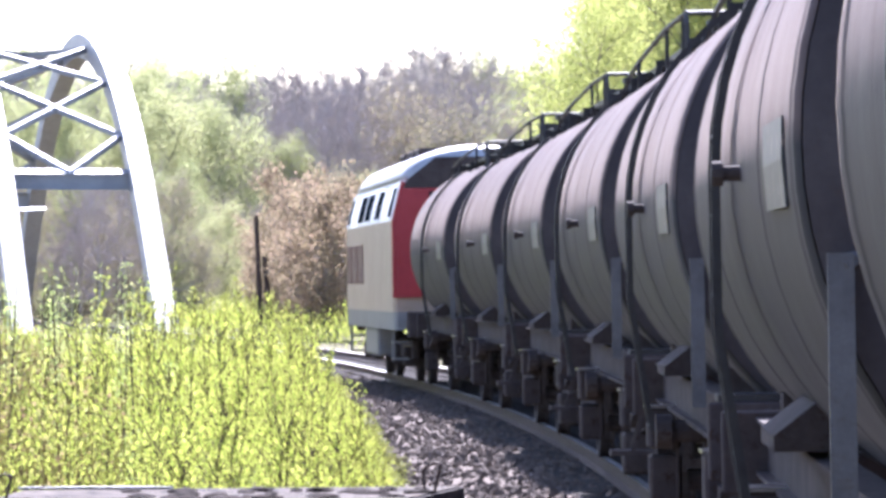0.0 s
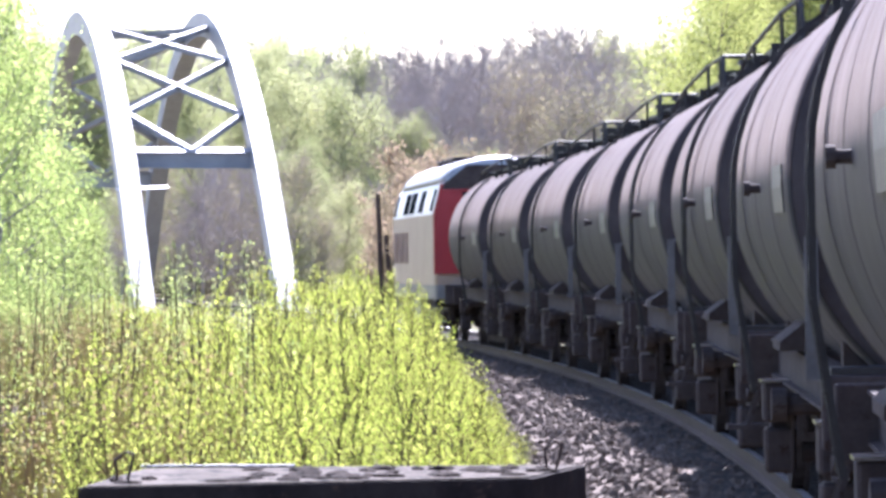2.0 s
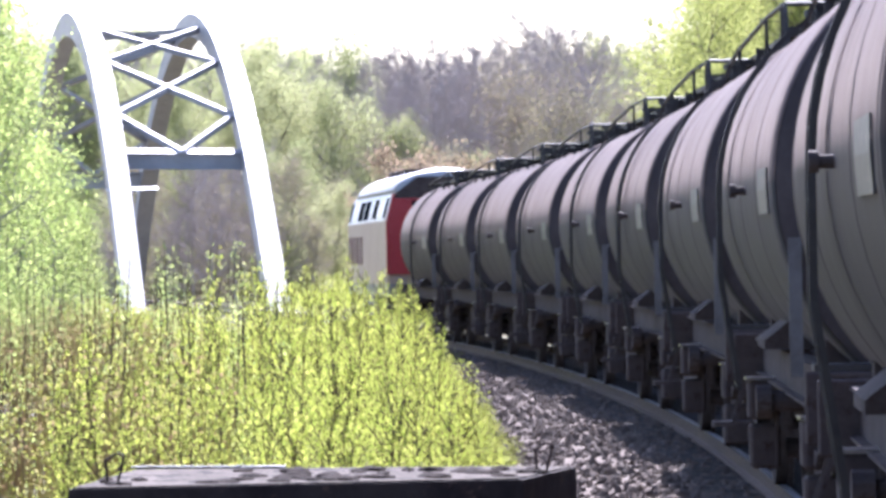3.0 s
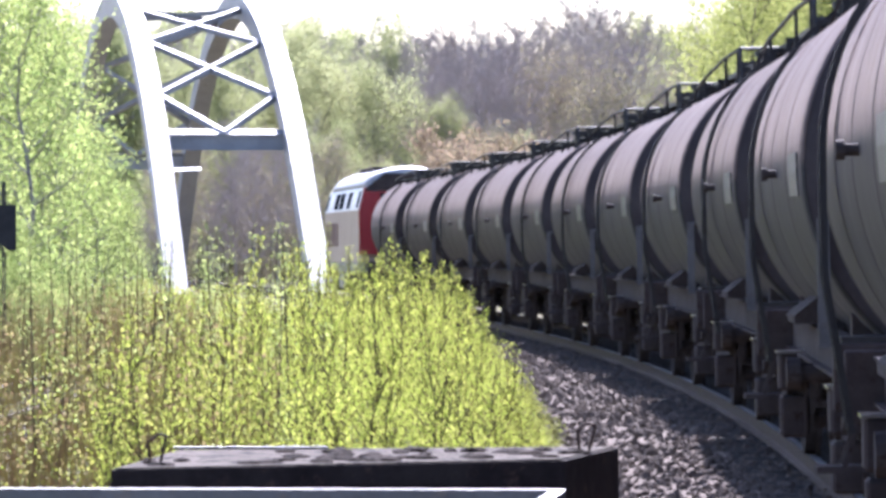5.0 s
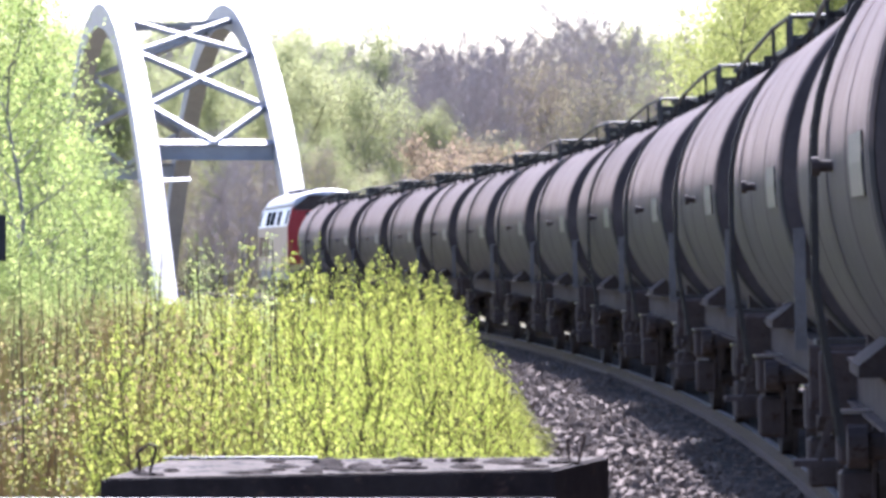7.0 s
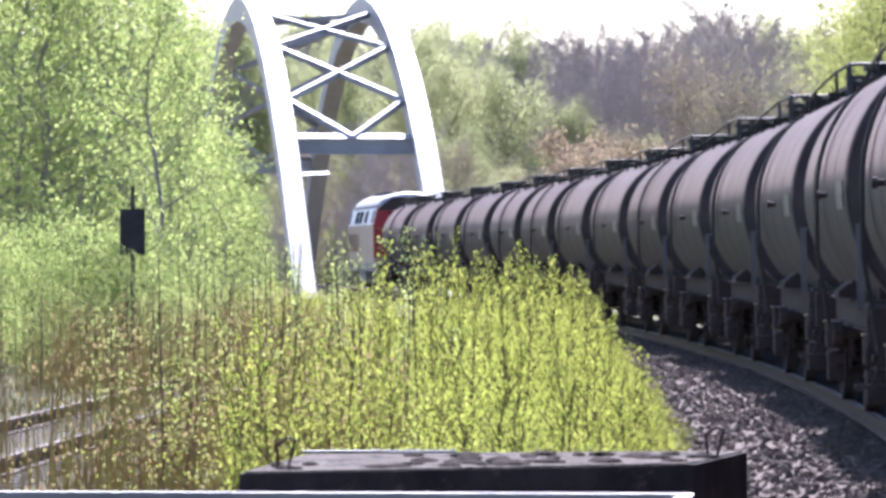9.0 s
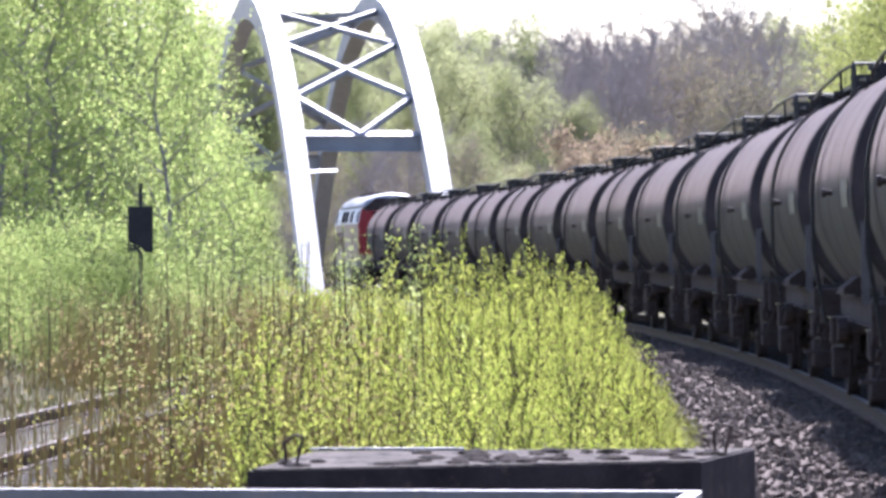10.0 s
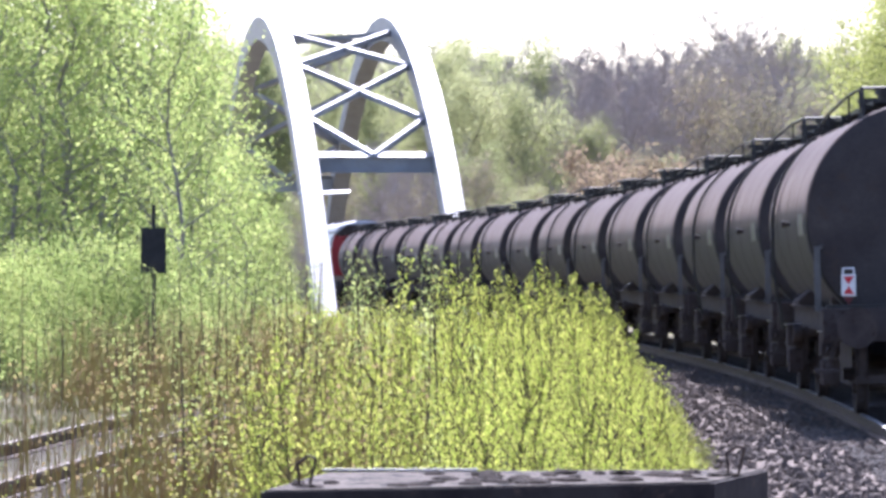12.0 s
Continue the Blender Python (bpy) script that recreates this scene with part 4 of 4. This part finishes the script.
def build_right_wood():
    kinds = [make_tree("alder_tree", "broad tree in bright yellow-green spring leaf", 61 + i, 13, 0.28, 26, 5, BARK, LEAF_LIME, 12, 0.09, 0.4, group="trees beyond the train", bare_below=0.1) for i in range(2)]
    rng = np.random.RandomState(14)
    places = []
    for i in range(26):
        y = 150 + 90 * rng.rand()
        az = 0.107 + 0.095 * rng.rand()
        places.append((az * y, y, int(rng.randint(2)), (0.85 + 0.3 * rng.rand()) * (0.8 if az < 0.115 else 1.1)))
    scatter_trees(kinds, places, 15)
    # pinkish budding growth by the line beyond the locomotive
    kinds = [make_tree("budding_shrub", "shrubby tree in pinkish-brown bud", 71 + i, 5.2, 0.42, 18, 4, BARK, LEAF_RUST, 5, 0.12, 0.25, twigs=2, group="shrubs by the line", bare_below=0.12) for i in range(2)]
    places = [((0.04 + 0.022 * rng.rand()) * y, y, int(rng.randint(2)), 0.8 + 0.45 * rng.rand()) for y in np.linspace(195, 260, 16)]
    scatter_trees(kinds, places, 16)


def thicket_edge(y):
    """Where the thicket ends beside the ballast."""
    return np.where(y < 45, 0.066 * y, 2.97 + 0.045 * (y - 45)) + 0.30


def build_saplings():
    """The thicket of young shoots between the eye and the line."""
    def sapling(seed, h):
        rng = np.random.RandomState(seed)
        t = thing("sapling", pose(0, 0, -200), "thin young shoot with bright yellow-green leaves", "sapling", "thicket beside the track")
        segs, cs = [], []
        p = np.zeros(3)
        for i in range(8):
            q = p + np.array((rng.normal() * 0.02, rng.normal() * 0.02, h / 8))
            segs.append((p, q, 0.011 * (1 - i / 9), 0.011 * (1 - (i + 1) / 9)))
            for k in range(2 if i == 0 else 5 if i < 6 else 3):
                a = rng.rand() * 6.28
                ln = (0.14 + 0.15 * rng.rand()) * (1.2 - i / 7.6)
                e = np.array((math.cos(a) * 0.75, math.sin(a) * 0.75, 0.6 + 0.5 * rng.rand()))
                s = p + (q - p) * rng.rand()
                en = s + e * ln
                segs.append((s, en, 0.0045, 0.002))
                cs += [s + (en - s) * x for x in np.linspace(0.08, 1.0, 17 if i < 6 else 9)]
            cs += [p + (q - p) * x for x in (0.2, 0.6, 0.95)]
            p = q
        v, f = tubes(segs, 4)
        tagged(part("stem", quick_mesh("stem", v, f, STEM), None, t), kind="stuff")
        cs = np.array(cs)
        cs = cs + rng.normal(size=cs.shape) * 0.02
        v, f = leaves(rng, cs, 0.0165, 0.0)
        part("foliage", quick_mesh("foliage", v, f, LEAF_SAPLING), None, t, "small bright leaves")
        return t

    kinds = [sapling(100 + i, 1.0) for i in range(6)]
    rng = np.random.RandomState(21)
    rows = []
    tries = 0
    while len(rows) < 300 and tries < 20000:
        tries += 1
        y = 30 + 62 * rng.rand() ** 0.9
        edge = float(thicket_edge(y))
        x = -4.6 + (edge + 4.6) * rng.rand()
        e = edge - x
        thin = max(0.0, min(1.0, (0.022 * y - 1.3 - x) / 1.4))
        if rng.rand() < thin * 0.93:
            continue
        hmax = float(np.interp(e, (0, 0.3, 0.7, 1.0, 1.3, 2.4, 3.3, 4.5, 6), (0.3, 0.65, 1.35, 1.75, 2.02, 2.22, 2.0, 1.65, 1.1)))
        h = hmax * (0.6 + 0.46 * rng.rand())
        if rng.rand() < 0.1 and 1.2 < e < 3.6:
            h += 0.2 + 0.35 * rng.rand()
        k = int(rng.randint(6))
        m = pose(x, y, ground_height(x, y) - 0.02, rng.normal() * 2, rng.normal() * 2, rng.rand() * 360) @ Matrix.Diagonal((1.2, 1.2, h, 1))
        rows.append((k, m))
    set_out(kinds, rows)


def build_undergrowth():
    rng = np.random.RandomState(33)
    # leafy lower growth of the thicket
    n = 210000
    y = 28 + 66 * rng.rand(n)
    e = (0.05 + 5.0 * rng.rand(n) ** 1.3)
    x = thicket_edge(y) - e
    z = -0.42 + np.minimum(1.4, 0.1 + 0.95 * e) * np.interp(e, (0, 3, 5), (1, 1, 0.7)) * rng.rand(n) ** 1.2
    keep = x > 0.022 * y - 1.3 + 0.6 * rng.normal(size=n)
    c = np.stack((x, y, z), 1)[keep]
    v, f = leaves(rng, c, 0.017, 0.0)
    tagged(new("thicket_leaves", quick_mesh("thicket_leaves", v, f, LEAF_SAPLING)), "dense bright yellow-green leaves of a thicket", "undergrowth", kind="stuff")
    # dry brown weeds and shoots about the disused siding
    n = 7500
    y = 34 + 60 * rng.rand(n)
    x = -5.5 + 5.9 * rng.rand(n) ** 0.75
    y = np.where((x < -3.4 + 0.0755 * (y - 36)) & (y < 78) & (rng.rand(n) < 0.9), y + 42, y)
    base = np.stack((x, y, np.full(n, -0.42)), 1)
    top = base + np.stack((rng.normal(size=n) * 0.08, rng.normal(size=n) * 0.08, 0.3 + 1.2 * rng.rand(n) ** 1.6), 1)
    v, f = tubes(list(zip(base, top, np.full(n, 0.006), np.full(n, 0.003))), 3)
    ob = new("dry_weeds", quick_mesh("dry_weeds", v, f, LEAF_DRY))
    tagged(ob, "dry brown weed stalks over the disused siding", "weeds", kind="stuff")
    c = np.repeat(top, 3, 0) + rng.normal(size=(3 * n, 3)) * np.array((0.06, 0.06, 0.12))
    v, f = leaves(rng, c, 0.03, 0.0)
    tagged(new("weed_leaves", quick_mesh("weed_leaves", v, f, LEAF_DRY)), "sparse yellow-brown weed leaves", "weeds", kind="stuff")
    # thin tall shoots standing apart
    n = 260
    y = 40 + 62 * rng.rand(n)
    x = -6.5 + (7.3 + 0.01 * y) * rng.rand(n)
    open_bed = (x < -4.0 + 0.0755 * (y - 36)) & (y < 78) & (rng.rand(n) < 0.9)
    y = np.where(open_bed, y + 40, y)
    h = 1.1 + 1.5 * rng.rand(n) ** 1.5
    base = np.stack((x, y, np.full(n, -0.44)), 1)
    top = base + np.stack((rng.normal(size=n) * 0.1, rng.normal(size=n) * 0.1, h), 1)
    v, f = tubes(list(zip(base, top, np.full(n, 0.014), np.full(n, 0.004))), 4)
    tagged(new("thin_shoots", quick_mesh("thin_shoots", v, f, STEM)), "thin dark upright shoots", "shoots", kind="stuff")
    k = 110
    u = 0.15 + 0.87 * rng.rand(n, k, 1)
    c = base[:, None] + (top - base)[:, None] * u + rng.normal(size=(n, k, 3)) * np.array((0.13, 0.13, 0.05)) * (1.25 - u)
    v, f = leaves(rng, c.reshape(-1, 3), 0.027, 0.0)
    tagged(new("shoot_leaves", quick_mesh("shoot_leaves", v, f, LEAF_BIRCH)), "sparse fresh green leaves on thin shoots", "shoots", kind="stuff")
    # low brush along the line farther off
    n = 60000
    off = np.where(rng.rand(n) < 0.45, -3.6 - 7 * rng.rand(n), 5.5 + 15 * rng.rand(n))
    s_ = np.where(off < 0, 88 + 180 * rng.rand(n), 165 + 103 * rng.rand(n))
    hh = heading(s_)
    x = np.interp(s_, TS, TX) + off * np.cos(hh)
    y = np.interp(s_, TS, TY) - off * np.sin(hh)
    lump = 0.55 + 0.45 * np.sin(x * 1.1 + y * 0.23) * np.sin(y * 0.31 + x * 0.4)
    z = -0.42 + np.where(off < 0, 0.2 + 0.8 * lump, 0.4 + 1.6 * lump) * rng.rand(n) ** 0.8
    v, f = leaves(rng, np.stack((x, y, z), 1), 0.08, 0.0)
    tagged(new("low_brush", quick_mesh("low_brush", v, f, LEAF_SAPLING)), "low green brush along the railway", "brush", kind="stuff")
    # grass over the open ground
    n = 26000
    y = 28 + 130 * rng.rand(n)
    x = -0.09 * y + (0.15 * y) * rng.rand(n)
    y = np.where((x < -3.0 + 0.0755 * (y - 36)) & (x > -6.4 + 0.0755 * (y - 36)) & (y < 84), y + 50, y)
    base = np.stack((x, y, np.full(n, -0.43)), 1)
    top = base + np.stack((rng.normal(size=n) * 0.06, rng.normal(size=n) * 0.06, 0.08 + 0.22 * rng.rand(n)), 1)
    v, f = tubes(list(zip(base, top, np.full(n, 0.006), np.full(n, 0.001))), 3)
    tagged(new("grass", quick_mesh("grass", v, f, GRASS)), "rough green and dry grass", "grass", kind="stuff")


# ---------------------------------------------------------------- small things
def build_foreground():
    b = thing("concrete_chamber", pose(0, 0, 0), "old concrete chamber with a pitted lichen-spotted top and lifting loops", "concrete block")
    fl, fr, bl, br = (-0.52, 22.0), (1.59, 22.9), (-0.25, 24.05), (1.96, 24.35)
    bm = bmesh.new()
    loft(bm, [[(*p, z) for p in (fl, fr, br, bl)] for z in (-0.45, 0.84)])
    part("block", bm, CHAMBER_WALL, b, "dark walls with brown spots", bevel=0.012)
    bm = bmesh.new()
    loft(bm, [[(*p, z) for p in ((-0.50, 22.03), (1.57, 22.92), (1.93, 24.32), (-0.23, 24.02))] for z in (0.84, 0.848)])
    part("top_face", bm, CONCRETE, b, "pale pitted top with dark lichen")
    rng = np.random.RandomState(2)
    for i in range(44):
        u, w_ = rng.rand(), 0.12 + 0.76 * rng.rand()
        x = (-0.50 + 2.07 * u) * (1 - w_) + (-0.23 + 2.16 * u) * w_
        y = (22.03 + 0.89 * u) * (1 - w_) + (24.02 + 0.30 * u) * w_
        bm = bmesh.new()
        bmesh.ops.create_icosphere(bm, subdivisions=2, radius=1.0)
        for v in bm.verts:
            v.co *= 1 + 0.35 * noise.noise(v.co * 1.7 + Vector((i * 3.1, 0, 0)))
        bmesh.ops.transform(bm, matrix=pose(x, y, 0.848) @ Matrix.Diagonal((0.03 + 0.055 * rng.rand(), 0.08 + 0.1 * rng.rand(), 0.010 + 0.012 * rng.rand(), 1)), verts=bm.verts[:])
        part("moss_patch", bm, MOSS, b, "dark brown moss", smooth=True)
    bm = bmesh.new()
    bar(bm, (-0.26, 24.0, 0.858), (0.50, 24.06, 0.856), 0.04, 0.012)
    tagged(part("lath", bm, GALV, None, ""), "pale thin lath lying on the concrete chamber", "lath")
    for (x, y) in ((-0.33, 22.45), (1.74, 23.75)):
        bm = bmesh.new()
        lean = 0.03
        pipe(bm, [(x - 0.02, y, 0.83), (x - 0.03, y, 0.95), (x - 0.01 + lean, y, 0.985), (x + 0.025 + lean, y, 0.975), (x + 0.02, y, 0.83)], 0.007, 6)
        part("lifting_loop", bm, RAIL_SIDE, b, "rusty bent steel loop")
    r = thing("guard_rail", pose(0, 0, 0), "grey galvanised angle guard rail", "railing")
    bm = bmesh.new()
    bar(bm, (-3.2, 10.35, 1.332), (0.695, 10.0, 1.332), 0.03, 0.03)
    part("top_rail", bm, GALV, r)
    bm = bmesh.new()
    bar(bm, (0.68, 10.0, 1.331), (0.40, 8.0, 1.331), 0.03, 0.03)
    part("return_rail", bm, GALV, r)
    for x, y in ((-0.29, 10.09), (-2.2, 10.26), (0.66, 9.97), (0.41, 8.05)):
        bm = bmesh.new()
        bar(bm, (x, y, -0.45), (x, y, 1.316), 0.03, 0.03, (0, 1, 0))
        part("post", bm, GALV, r)
    s = thing("sign_board", pose(-4.0, 88.0, -0.45), "dark back of a railway sign on a post", "sign")
    bm = bmesh.new()
    rod(bm, (0, 0, 0), (0, 0, 3.46), 0.04, n=10)
    part("post", bm, SIGNBACK, s)
    bm = bmesh.new()
    box(bm, -0.23, 0.23, -0.07, -0.045, 2.22, 3.05)
    part("board", bm, SIGNBACK, s, bevel=0.008)
    p = thing("old_pole", pose(7.75, 200.0, -0.45), "leaning weathered double pole", "pole")
    for dx, dy, tx in ((0.0, 0.0, -0.22), (0.42, 0.0, -0.3)):
        bm = bmesh.new()
        rod(bm, (dx, dy, 0), (dx + tx, dy, 5.2 - 4 * dx), 0.13, 0.09, n=10)
        part("pole", bm, POLE, p)


# ---------------------------------------------------------------- build all
build_ground()
build_bridge()
plain_wagon = build_wagon(Y_FRONT - 2.1, "weathered brown-grey two-axle tank wagon with a roof walkway")
ladder_wagon = build_wagon(0.2, "weathered brown-grey tank wagon with a ladder at mid-length")
wagons, placed = [], set()
for i in range(N_WAGONS):
    model = ladder_wagon if i in (0, 4, 5, 8, 12) else plain_wagon
    wagons.append(copy_thing(model, pose(0, 0, 0)) if model in placed else model)
    placed.add(model)
plate = tail_sign()
loco = build_loco()
build_left_wood()
build_far_wood()
build_right_wood()
build_foreground()
build_old_siding()
build_saplings()
build_undergrowth()
build_track()


def motions():
    """The train draws away along the curve; its wheels turn."""
    times = [i * 0.5 for i in range(25)]
    fine_times = [i / 30 for i in range(361)]
    for k, w in enumerate(wagons):
        off = COUPLING - (k + 0.5) * WAGON
        walk(w, [(t, rail_pose(train_at(t) + off, -AXLE_R, AXLE_F)) for t in times])
    k = N_WAGONS - 1
    off = COUPLING - (k + 0.5) * WAGON
    seat = plate.matrix_basis.copy()
    walk(plate, [(t, rail_pose(train_at(t) + off, -AXLE_R, AXLE_F) @ seat) for t in times])
    walk(loco, [(t, rail_pose(train_at(t) + LOCO_FACE + 7, 5.5, 5.5) @ pose(0, -7, 0)) for t in times])
    for thing_ in (*wagons, loco):
        for ws in thing_.children:
            if ws.name.startswith("wheelset"):
                at = ws.location.copy()
                walk(ws, [(t, pose(at.x, at.y, at.z, -math.degrees((train_at(t) - TRAIN_S[0]) / at.z))) for t in fine_times])


motions()
